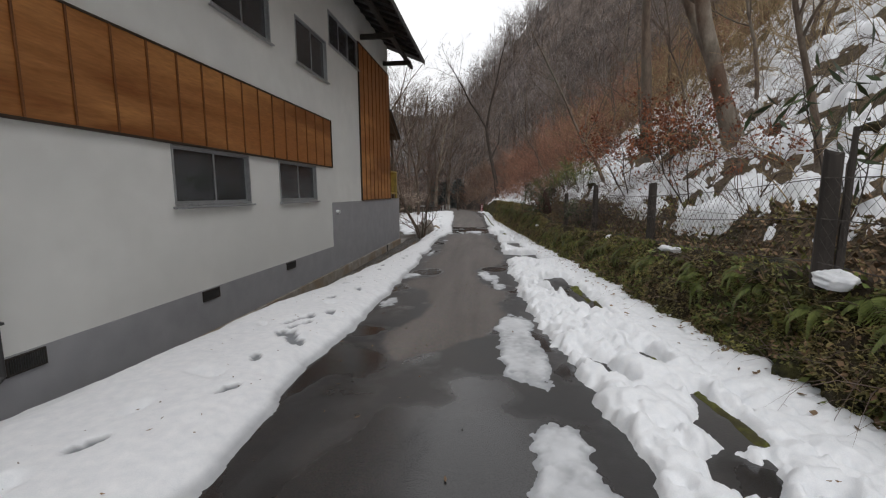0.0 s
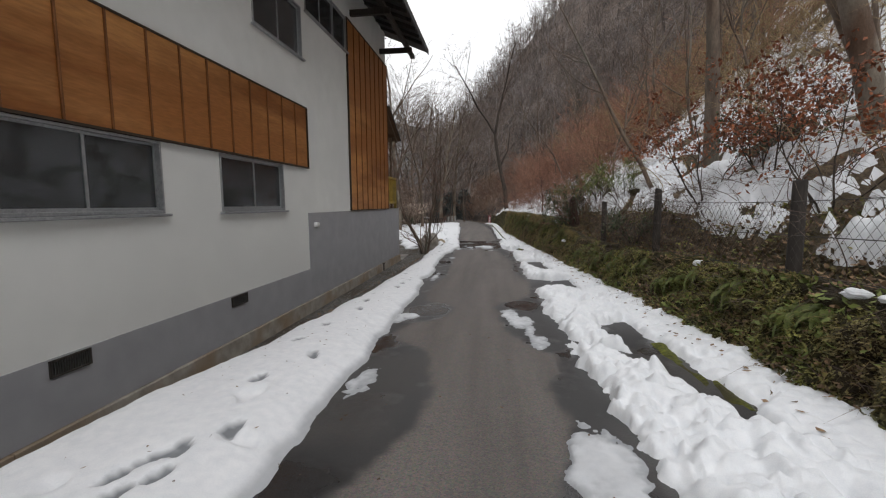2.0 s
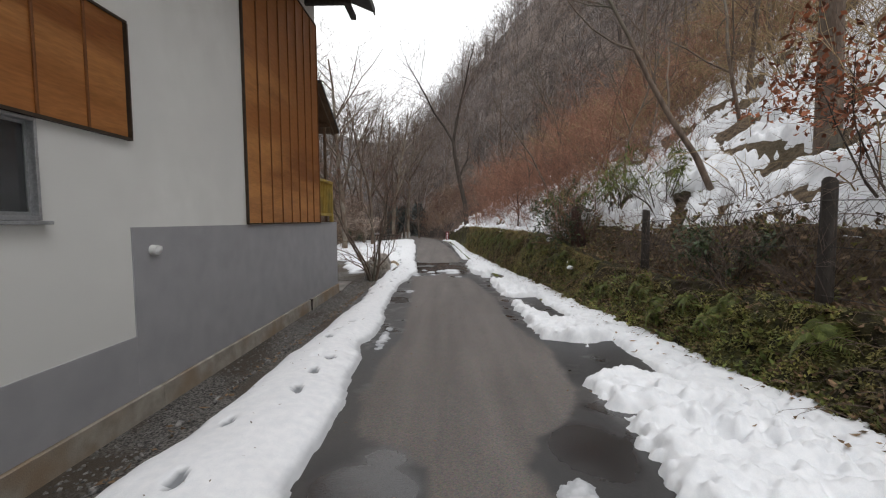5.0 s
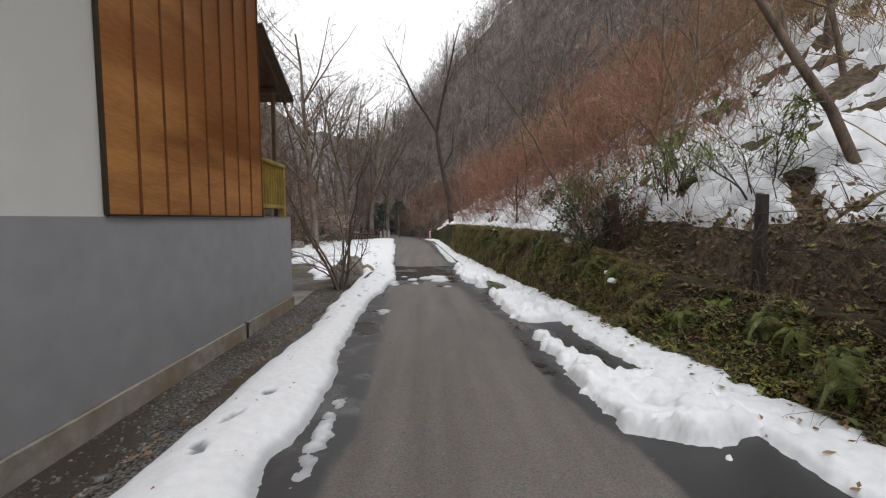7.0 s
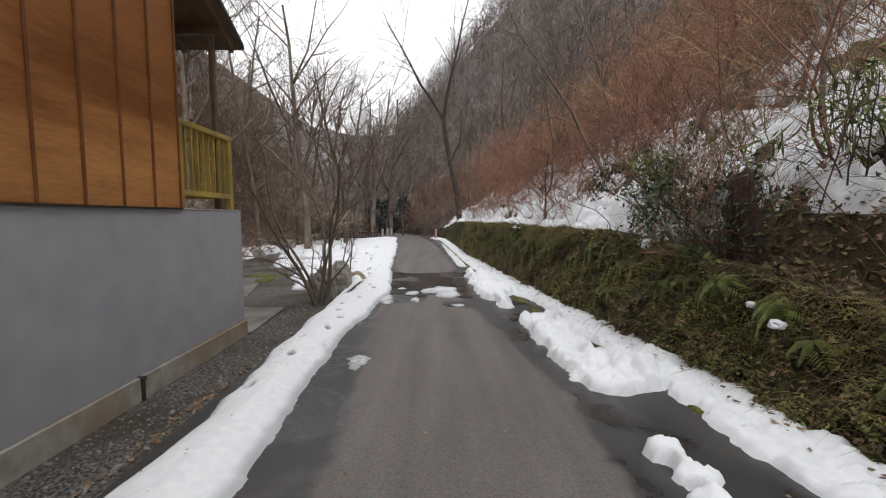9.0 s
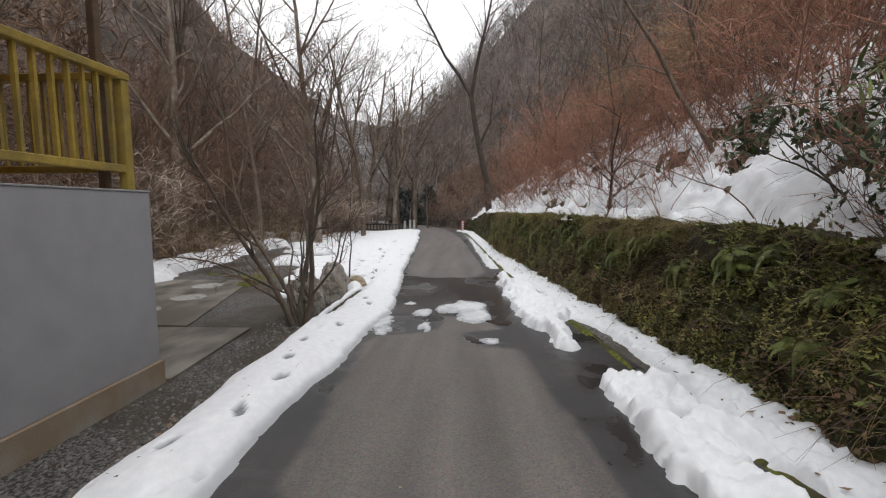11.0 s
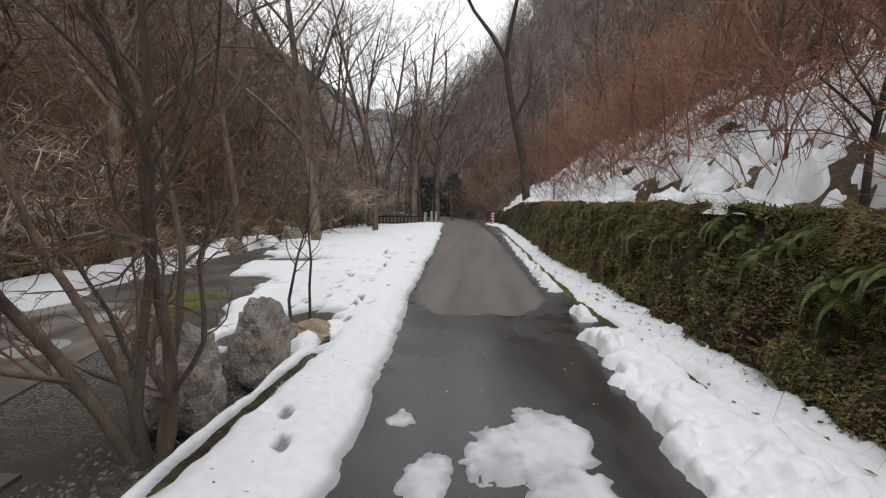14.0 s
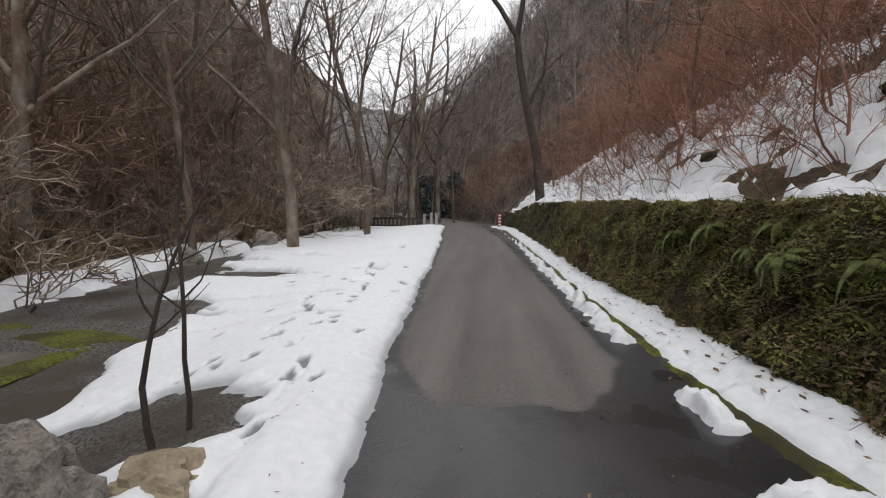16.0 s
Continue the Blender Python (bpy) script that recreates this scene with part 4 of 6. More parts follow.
for k in range(8):
    a = 14.29 + k * 0.513
    part("panel", Geo().box(FACE + 0.003, FACE + 0.028 + 0.003 * (k % 2), a + 0.008, a + 0.502, 1.282, 6.408), CLAD, tall)
    part("seam", Geo().box(FACE + 0.004, FACE + 0.052, a + 0.500, a + 0.525, 1.282, 6.408, 0.004), SEAM, tall)
part("cladding_return", Geo().box(-8.4, FACE + 0.03, 18.423, 18.45, 1.28, 6.44), CLAD, house)

for y0, y1, z0, z1 in ((3.25, 3.62, -0.17, 0.005), (5.97, 6.38, -0.16, 0.005), (8.70, 9.12, -0.155, 0.005)):
    vent = part("vent", Geo().box(FACE + 0.013, FACE + 0.03, y0, y1, z0, z0 + 0.018).box(FACE + 0.013, FACE + 0.03, y0, y1, z1 - 0.018, z1)
                .box(FACE + 0.013, FACE + 0.03, y0, y0 + 0.015, z0 + 0.018, z1 - 0.018).box(FACE + 0.013, FACE + 0.03, y1 - 0.015, y1, z0 + 0.018, z1 - 0.018)
                .box(FACE + 0.0125, FACE + 0.015, y0 + 0.015, y1 - 0.015, z0 + 0.018, z1 - 0.018), DARKWOOD, house, "slatted foundation vent")
    bars = 16
    for k in range(bars):
        yy = y0 + 0.02 + (y1 - y0 - 0.045) * k / (bars - 1)
        part("slat", Geo().box(FACE + 0.016, FACE + 0.026, yy, yy + 0.008, z0 + 0.018, z1 - 0.018), ROOFMETAL, vent)
pipe = part("downpipe", Geo().tube((FACE + 0.07, 3.18, -0.13), (FACE + 0.07, 3.18, 6.9), 0.033, sides=12).tube((FACE + 0.07, 3.18, -0.12), (FACE + 0.07, 3.02, -0.24), 0.033, sides=12), ROOFMETAL, house, "grey downpipe")
for z in (0.35, 1.9, 3.9, 5.6):
    part("bracket", Geo().box(FACE, FACE + 0.11, 3.13, 3.23, z, z + 0.025), ROOFMETAL, pipe)
lamp = part("wall_vent_hood", Geo().tube((FACE + 0.01, 11.86, 0.98), (FACE + 0.09, 11.86, 0.98), 0.062, 0.058, 16).tube((FACE + 0.09, 11.86, 0.98), (FACE + 0.115, 11.86, 0.965), 0.058, 0.03, 16), WHITEPAINT, house, "small white round vent hood")

# roof over the eaves, with exposed purlins
EAVE, RIDGE = -2.96, -8.2
roof = part("roof", Geo().add([(EAVE, SOUTH - 0.6, 7.0), (RIDGE, SOUTH - 0.6, 9.2), (RIDGE, 18.95, 9.2), (EAVE, 18.95, 7.0), (EAVE, SOUTH - 0.6, 7.09), (RIDGE, SOUTH - 0.6, 9.29), (RIDGE, 18.95, 9.29), (EAVE, 18.95, 7.09)],
                              [(0, 3, 2, 1), (4, 5, 6, 7), (0, 1, 5, 4), (1, 2, 6, 5), (2, 3, 7, 6), (3, 0, 4, 7)])
            .add([(RIDGE - 0.004, SOUTH - 0.6, 9.2), (BACK - 1, SOUTH - 0.6, 7.0), (BACK - 1, 18.95, 7.0), (RIDGE - 0.004, 18.95, 9.2), (RIDGE - 0.004, SOUTH - 0.6, 9.29), (BACK - 1, SOUTH - 0.6, 7.09), (BACK - 1, 18.95, 7.09), (RIDGE - 0.004, 18.95, 9.29)],
                 [(0, 3, 2, 1), (4, 5, 6, 7), (0, 1, 5, 4), (1, 2, 6, 5), (2, 3, 7, 6), (3, 0, 4, 7)]), ROOFMETAL, house, "dark sheet-metal roof with deep eaves")
part("fascia", Geo().box(EAVE, EAVE + 0.035, SOUTH - 0.6, 18.95, 6.93, 7.12, 0.005), ROOFMETAL, roof)
part("gable_wall", Geo().add([(FACE - 0.19, 18.49, 7.6), (RIDGE, 18.49, 9.15), (BACK, 18.49, 7.3), (BACK, 18.30, 7.3), (RIDGE, 18.30, 9.15), (FACE - 0.19, 18.30, 7.6)], [(0, 1, 2), (3, 4, 5), (0, 5, 4, 1), (1, 4, 3, 2), (0, 2, 3, 5)]), STUCCO, house)
for k in range(40):
    yy = SOUTH - 0.3 + k * 0.62
    if yy < 18.8:
        s = (7.0 - 9.2) / (EAVE - RIDGE)
        x0, x1 = FACE - 0.05, EAVE - 0.03
        z = lambda x: 7.0 + (x - EAVE) * s
        part("rafter", Geo().add([(x0, yy, z(x0) - 0.10), (x1, yy, z(x1) - 0.10), (x1, yy + 0.05, z(x1) - 0.10), (x0, yy + 0.05, z(x0) - 0.10), (x0, yy, z(x0) - 0.002), (x1, yy, z(x1) - 0.002), (x1, yy + 0.05, z(x1) - 0.002), (x0, yy + 0.05, z(x0) - 0.002)],
                                 [(3, 2, 1, 0), (4, 5, 6, 7), (0, 1, 5, 4), (1, 2, 6, 5), (2, 3, 7, 6), (3, 0, 4, 7)]), DARKWOOD, roof)
for yy in (1.5, 4.8, 8.1, 11.4, 14.7, 17.7):
    part("bracket_beam", Geo().box(FACE - 0.02, EAVE - 0.35, yy - 0.06, yy + 0.06, 6.62, 6.78, 0.008), DARKWOOD, roof, "dark bracket beam")
part("eave_beam", Geo().box(EAVE - 0.62, EAVE - 0.48, SOUTH, 18.9, 6.785, 6.915, 0.008), DARKWOOD, roof)

# balcony at the north end with its own small roof
balcony = part("balcony", Geo().box(-8.4, FACE - 0.18, 18.455, NORTH - 0.18, 1.16, 1.24), SOFFIT, house, "timber balcony with mustard railing")
for yy in (18.60, 20.0):
    part("post", Geo().box(-4.60, -4.50, yy - 0.05, yy + 0.05, 1.276, 2.42, 0.008), RAILPAINT, balcony)
part("top_rail", Geo().box(-4.61, -4.49, 18.55, 20.06, 2.421, 2.50, 0.010), RAILPAINT, balcony)
part("bottom_rail", Geo().box(-4.59, -4.51, 18.65, 19.95, 1.46, 1.54, 0.008), RAILPAINT, balcony)
part("top_rail", Geo().box(-8.3, -4.615, 19.95, 20.06, 2.421, 2.50, 0.010), RAILPAINT, balcony)
part("bottom_rail", Geo().box(-8.3, -4.61, 19.97, 20.04, 1.46, 1.54, 0.008), RAILPAINT, balcony)
for k in range(8):
    yy = 18.76 + k * 0.155
    part("baluster", Geo().box(-4.572, -4.528, yy - 0.014, yy + 0.014, 1.541, 2.42), RAILPAINT, balcony)
for k in range(22):
    xx = -4.78 - k * 0.16
    part("baluster", Geo().box(xx - 0.014, xx + 0.014, 19.99, 20.02, 1.541, 2.42), RAILPAINT, balcony)
part("roof_post", Geo().box(-4.70, -4.62, 19.80, 19.88, 1.242, 4.10, 0.008), SOFFIT, balcony, "brown timber post")
part("roof_post", Geo().box(-8.2, -8.1, 19.80, 19.90, 1.242, 4.10, 0.008), SOFFIT, balcony)
lean = part("balcony_roof", Geo().add([(-8.6, 18.455, 4.98), (-4.32, 18.455, 4.98), (-4.32, 20.28, 4.02), (-8.6, 20.28, 4.02), (-8.6, 18.455, 5.06), (-4.32, 18.455, 5.06), (-4.32, 20.28, 4.10), (-8.6, 20.28, 4.10)],
                                      [(3, 2, 1, 0), (4, 5, 6, 7), (0, 1, 5, 4), (1, 2, 6, 5), (2, 3, 7, 6), (3, 0, 4, 7)]), ROOFMETAL, house, "lean-to balcony roof")
part("soffit", Geo().add([(-8.6, 18.46, 4.955), (-4.34, 18.46, 4.955), (-4.34, 20.26, 4.01), (-8.6, 20.26, 4.01), (-8.6, 18.46, 4.972), (-4.34, 18.46, 4.972), (-4.34, 20.26, 4.027), (-8.6, 20.26, 4.027)],
                         [(3, 2, 1, 0), (4, 5, 6, 7), (0, 1, 5, 4), (1, 2, 6, 5), (2, 3, 7, 6), (3, 0, 4, 7)]), SOFFIT, lean)
for xx in (-4.5, -5.3, -6.1, -7.0, -7.9):
    part("joist", Geo().add([(xx - 0.035, 18.47, 4.85), (xx + 0.035, 18.47, 4.85), (xx + 0.035, 20.2, 3.94), (xx - 0.035, 20.2, 3.94), (xx - 0.035, 18.47, 4.945), (xx + 0.035, 18.47, 4.945), (xx + 0.035, 20.2, 4.035), (xx - 0.035, 20.2, 4.035)],
                            [(3, 2, 1, 0), (4, 5, 6, 7), (0, 1, 5, 4), (1, 2, 6, 5), (2, 3, 7, 6), (3, 0, 4, 7)]), SOFFIT, lean)
part("header_beam", Geo().box(-8.4, -4.5, 19.79, 19.89, 4.10, 4.22), SOFFIT, lean)


# ---- the mossy bank beside the lane ----
def bank_point(y, t):
    """A place on the bank's face, t from foot to top."""
    w, r, top = wall_x(y), road_z(y), wall_top(y)
    bulge = (fbm(y * 1.1, t * 2.2, 101) - 0.5) * 0.26 + (fbm(y * 4.2, t * 4.5, 103, 3) - 0.5) * 0.30 + (fbm(y * 12, t * 11, 104, 2) - 0.5) * 0.10
    x = w - 0.24 + 0.40 * t ** 1.2 + bulge * smooth(-0.1, 0.25, t)
    z = r - 0.06 + (top + 0.05 - r) * np.minimum(t, 1) + 0.14 * (fbm(y * 2.5, t * 0, 105) - 0.5) * t
    return x, z


by = np.concatenate([np.arange(-8, 34, 0.05), np.arange(34, 48, 0.2)])
bt = np.concatenate([np.linspace(0, 1, 32), [1.06, 1.2, 1.5]])
T, Y = np.meshgrid(bt, by, indexing="ij")
X, Z = bank_point(Y, T)
X = X + np.maximum(0, T - 1) * 0.6
Z = Z + np.where(T > 1.01, 0.03 - 0.25 * (T - 1), 0)
v = np.stack([X, Y, Z], axis=-1).reshape(-1, 3)
i, j = np.meshgrid(np.arange(len(bt) - 1), np.arange(len(by) - 1), indexing="ij")
a = (i * len(by) + j).ravel()
bank = mesh_object("retaining_bank", v, np.stack([a, a + 1, a + len(by) + 1, a + len(by)], axis=1), MOSSWALL, True)
tagged(bank, "old retaining bank covered in moss and creeping plants", "bank", kind="structure")

rng = np.random.default_rng(7)


def leaf_quads(p, normal, length, width, rng, droop=0.4):
    """Small folded leaves at p, pointing anyhow but away from the face."""
    n = len(p)
    a = rng.normal(0, 1, (n, 3)) + normal * 0.8 - np.array([0, 0, droop])
    a /= np.linalg.norm(a, axis=1, keepdims=True)
    b = np.cross(a, rng.normal(0, 0.55, (n, 3)) + 0.5 * normal + np.array([0, 0, 0.9]))
    b /= np.maximum(np.linalg.norm(b, axis=1, keepdims=True), 1e-6)
    c = np.cross(a, b)
    L = (length * rng.uniform(0.6, 1.4, n))[:, None]
    W = (width * rng.uniform(0.6, 1.4, n))[:, None]
    v = np.stack([p, p + a * L * 0.5 + b * W * 0.5 + c * W * 0.2, p + a * L - c * W * 0.1, p + a * L * 0.5 - b * W * 0.5 + c * W * 0.2], axis=1)
    return v.reshape(-1, 3), np.arange(4 * n).reshape(-1, 4)


def bank_places(n, y0, y1, t0, t1, rng, cut=0.0, seed=111):
    y, t = rng.uniform(y0, y1, n), rng.uniform(t0, t1, n)
    keep = fbm(y * 0.9, t * 2.0, seed) > cut
    y, t = y[keep], t[keep]
    x, z = bank_point(y, t)
    return np.stack([x - 0.01, y, z], axis=1)


OUT = np.array([-1.0, 0, 0.35])
p = np.concatenate([bank_places(62000, 0.5, 20, 0.08, 1.1, rng, 0.40), bank_places(56000, 20, 30, 0.08, 1.1, rng, 0.35), bank_places(8000, 30, 35, 0.1, 1.1, rng, 0.34), bank_places(3500, 34, 46, 0.1, 1.1, rng, 0.4)])
tagged(mesh_object("bank_leaves", *leaf_quads(p, OUT, 0.036, 0.020, rng), GREENLEAF), "small green creeping leaves on the bank", "creeper", kind="stuff")
p = np.concatenate([bank_places(5000, 0.5, 20, 0.2, 1.1, rng, 0.50, 115), bank_places(2600, 20, 32, 0.35, 1.1, rng, 0.52, 115)])
tagged(mesh_object("bank_broad_leaves", *leaf_quads(p, OUT, 0.075, 0.034, rng, 0.1), FERN), "yellow-green broader leaves in tufts on the bank", "creeper", kind="stuff")
p = np.concatenate([bank_places(5000, 0.5, 18, 0.0, 0.5, rng, 0.40, 131), bank_places(2500, 0.5, 18, 0.5, 1.15, rng, 0.5, 131), bank_places(4200, 18, 34, 0.0, 0.45, rng, 0.42, 131)])
tagged(mesh_object("bank_dead_leaves", *leaf_quads(p, OUT, 0.050, 0.032, rng), DEADLEAF), "brown dead leaves caught on the bank", "leaves", kind="stuff")

n = 15000
y = rng.uniform(1, 20, n)
x = wall_x(y) + rng.uniform(0.3, 1.35, n)
p = np.stack([x, y, ground_z(x, y) + 0.01], axis=1)
tagged(mesh_object("slope_dead_leaves", *leaf_quads(p[:9000], OUT, 0.075, 0.045, rng), DEADLEAF), "brown dead leaves on the rise behind the fence", "leaves", kind="stuff")
tagged(mesh_object("slope_creeper", *leaf_quads(p[9000:], OUT, 0.07, 0.04, rng), GREENLEAF), "small green leaves on the rise behind the fence", "creeper", kind="stuff")


def strands(p, length, width, rng, out):
    """Thin blades that arch outwards and hang."""
    n = len(p)
    d = rng.normal(0, 0.35, (n, 3)) + out
    d /= np.linalg.norm(d, axis=1, keepdims=True)
    L = length * rng.uniform(0.5, 1.4, n)
    q, pieces = p, []
    for k in range(3):
        r = q + d * (L / 3)[:, None]
        pieces.append((q, r))
        q = r
        d = d + np.array([0, 0, -0.55])
        d /= np.linalg.norm(d, axis=1, keepdims=True)
    out_v = [tubes(a, b, np.full(n, width * (1 - 0.3 * k)), np.full(n, width * (0.7 - 0.3 * k)), 3) for k, (a, b) in enumerate(pieces)]
    return joined(out_v)


p = np.concatenate([bank_places(5200, 15, 34, 0.15, 1.1, rng, 0.40, 141), bank_places(1300, 15, 34, 0.92, 1.12, rng, 0.2, 141), bank_places(1500, 1, 17, 0.3, 1.1, rng, 0.46, 141), bank_places(600, 20.5, 23.5, 0.8, 1.1, rng, 0.3, 141)])
tagged(mesh_object("withered_grass", *strands(p, 0.24, 0.0026, rng, np.array([-0.6, 0, 0.10])), GRASS), "withered grass hanging down the bank", "grass", kind="stuff")
p = bank_places(900, 1, 32, 0.2, 1.1, rng, 0.4, 151)
tagged(mesh_object("creeper_stems", *strands(p, 0.55, 0.004, rng, np.array([-0.35, 0.2, 0.2])), TWIG), "bare brown creeper stems on the bank", "creeper", kind="stuff")

# moss along the lane's edge
my = np.arange(-6, 46, 0.06)
mu = np.linspace(0, 1, 9)
T, Y = np.meshgrid(mu, my, indexing="ij")
width = 0.22 + 0.12 * (fbm(Y * 0.8, 0 * Y, 161) - 0.5)
X = np.minimum(verge_line(Y) - 0.98, wall_x(Y) - 0.72) + width * T + 0.10 * (fbm(Y * 1.5, T, 163) - 0.5)
Z = road_z(Y) - 0.025 + 0.045 * np.sin(np.pi * T) * (0.5 + fbm(X * 6, Y * 6, 165)) - 0.06 * smooth(0.46, 0.58, fbm(Y * 1.1, T, 167))
v = np.stack([X, Y, Z], axis=-1).reshape(-1, 3)
i, j = np.meshgrid(np.arange(len(mu) - 1), np.arange(len(my) - 1), indexing="ij")
a = (i * len(my) + j).ravel()
tagged(mesh_object("moss_strip", v, np.stack([a, a + len(my), a + len(my) + 1, a + 1], axis=1), MOSS, True), "bright yellow-green moss along the gutter", "moss", kind="stuff")

ky = np.arange(20.8, 24.6, 0.05)
T, Y = np.meshgrid(np.linspace(0, 1, 7), ky, indexing="ij")
X = -3.13 + 0.26 * T + 0.05 * (fbm(Y * 2, T, 171) - 0.5)
Z = road_z(Y) - 0.12 + 0.17 * np.sin(np.pi * (0.12 + 0.76 * T)) ** 0.4 * (0.85 + 0.3 * fbm(X * 9, Y * 9, 173)) - 0.05
v = np.stack([X, Y, Z], axis=-1).reshape(-1, 3)
i, j = np.meshgrid(np.arange(6), np.arange(len(ky) - 1), indexing="ij")
a = (i * len(ky) + j).ravel()
tagged(mesh_object("moss_kerb", v, np.stack([a, a + len(ky), a + len(ky) + 1, a + 1], axis=1), MOSSWALL, True), "low mossy kerb between lane and yard", "kerb", kind="structure")


# ---- the yard ----
def slab(name, corners, z0, z1, label):
    g = Geo().add([(x, y, z0) for x, y in corners] + [(x, y, z1) for x, y in corners], [(3, 2, 1, 0), (4, 5, 6, 7), (0, 1, 5, 4), (1, 2, 6, 5), (2, 3, 7, 6), (3, 0, 4, 7)])
    return tagged(mesh_object(name, g.v, g.f, SLAB), label, "slab", kind="structure")


slab("pavement_1", [(-9.6, 16.8 + 3.4), (-4.36, 20.2), (-4.50, 22.34), (-9.6, 22.30)], -1.05, -0.905, "wet dark concrete slab beside the house")
slab("pavement_2", [(-9.7, 22.42), (-5.66, 22.44), (-7.05, 27.6), (-10.0, 28.4)], -1.05, -0.912, "stained dark concrete slab in the yard")
for x, y, r in ((-7.30, 23.38, 0.40), (-7.10, 24.62, 0.36), (-7.55, 26.05, 0.36)):
    lid = tagged(mesh_object("pit_lid", *(lambda g: (g.v, g.f))(Geo().tube((x, y, -0.93), (x, y, -0.893), r, r - 0.01, 40)), LID), "round pale concrete pit lid set in the slab", "lid", group="pit lids in the yard")
    part("grip", Geo().box(x + r * 0.45, x + r * 0.72, y - 0.02, y + 0.02, -0.8925, -0.888), DARKWOOD, lid)

for k, (x, y, rx, ry) in enumerate(((-7.15, 27.6, 0.9, 0.35), (-6.7, 26.6, 0.25, 0.6), (-8.6, 28.0, 0.8, 0.3))):
    m = ice_patch(x, y, rx, ry, 400 + 7 * k, 0.02, MOSS, "moss_patch", "yellow-green moss growing on the yard's edge")
    m["category"], m["group"] = "moss", "moss patches in the yard"
    m.location.z = -0.905 - float(road_z(y))

n = 7000
gx, gy = rng.uniform(-4.38, -2.95, n), np.concatenate([rng.uniform(5, 14, n // 3), rng.uniform(14, 24.5, n - n // 3)])
p = np.stack([gx, gy, ground_z(gx, gy)], axis=1)
size = rng.uniform(0.009, 0.027, n) * np.where(rng.random(n) < 0.02, 2.2, 1)
octa = np.array([(1, 0, 0), (0, 1, 0), (-1, 0, 0), (0, -1, 0), (0, 0, 0.7), (0, 0, -0.7)], dtype=float)
of = np.array([(0, 1, 4), (1, 2, 4), (2, 3, 4), (3, 0, 4), (1, 0, 5), (2, 1, 5), (3, 2, 5), (0, 3, 5)])
v = (octa[None] + rng.uniform(-0.3, 0.3, (n, 6, 3))) * size[:, None, None] + p[:, None]
f = of[None] + (np.arange(n) * 6)[:, None, None]
tagged(mesh_object("loose_gravel", v.reshape(-1, 3), f.reshape(-1, 3), STONES), "loose dark gravel along the foot of the house", "gravel", kind="stuff")


def scatter_leaves(x, y, z, length, width, mat, name, label):
    p = np.stack([x, y, z], axis=1)
    v, f = leaf_quads(p, np.zeros(3), length, width, rng, 0)
    q = v.reshape(-1, 4, 3)
    q[:, :, 2] = p[:, None, 2] + (q[:, :, 2] - p[:, None, 2]) * 0.35 + 0.008
    return tagged(mesh_object(name, q.reshape(-1, 3), f, mat), label, "leaves", kind="stuff")


n = 900
y = np.concatenate([rng.normal(16.2, 1.0, 350), rng.uniform(7, 24, n - 350)])
x = np.where(np.arange(n) < 350, rng.normal(-3.22, 0.14, n), rng.normal(-3.3, 0.4, n))
x = np.clip(x, -4.3, -2.95)
scatter_leaves(x, y, ground_z(x, y), 0.075, 0.04, DEADLEAF, "fallen_leaves", "drift of fallen brown leaves on the gravel")
n = 420
y = rng.uniform(0.5, 32, n)
x = wall_x(y) - np.abs(rng.normal(0, 0.28, n)) - 0.2
scatter_leaves(x, y, road_z(y) + np.maximum(right_depth(x, y), 0) + 0.01 + 0.05 * smooth(-0.75, 0.1, x - wall_x(y)), 0.07, 0.04, DEADLEAF, "leaves_on_snow", "single brown leaves lying on the snow")
n = 380
y = rng.uniform(1, 34, n)
x = snow_left(y) - 0.15 - rng.uniform(0, 0.9, n) * np.where(y > 25, 3.0, 1.0)
deep = left_depth(x, y)
x, y, deep = x[deep > 0.05], y[deep > 0.05], deep[deep > 0.05]
scatter_leaves(x, y, left_base(x, y) + deep + 0.012, 0.028, 0.014, DEADLEAF, "specks_on_snow", "dark leaf specks lying on the snow")
n = 170
y = rng.uniform(1.5, 27, n)
x = rng.uniform(-1.9, 0.5, n)
scatter_leaves(x, y, road_z(y) + 0.004, 0.04, 0.018, DEADLEAF, "leaf_scraps", "small leaf scraps and twigs on the asphalt")


def boulder(name, label, at, size, seed, mat, turn=0.0, group=""):
    bm = bmesh.new()
    bmesh.ops.create_icosphere(bm, subdivisions=4, radius=1.0)
    for p in bm.verts:
        q = p.co.copy()
        k = 1 + 0.30 * noise.noise(q * 1.1 + Vector((seed, 0, 0))) + 0.16 * noise.noise(q * 2.7 + Vector((0, seed, 0))) + 0.08 * noise.noise(q * 7 + Vector((0, 0, seed))) - 0.16 * abs(noise.noise(q * 3.6 + Vector((seed, seed, 0)))) + 0.05 * noise.noise(q * 14) - 0.10 * abs(noise.noise(q * 6.5 + Vector((seed, 0, seed))))
        p.co = Vector((q.x * size[0], q.y * size[1], q.z * size[2])) * k
    bmesh.ops.rotate(bm, verts=bm.verts, matrix=Matrix.Rotation(turn, 3, "Z"))
    v, f = [p.co[:] for p in bm.verts], [[p.index for p in q.verts] for q in bm.faces]
    bm.free()
    ob = mesh_object(name, v, f, mat, mat is SNOW)
    ob.matrix_basis = Matrix.Translation(at)
    return tagged(ob, label, "boulder", group)


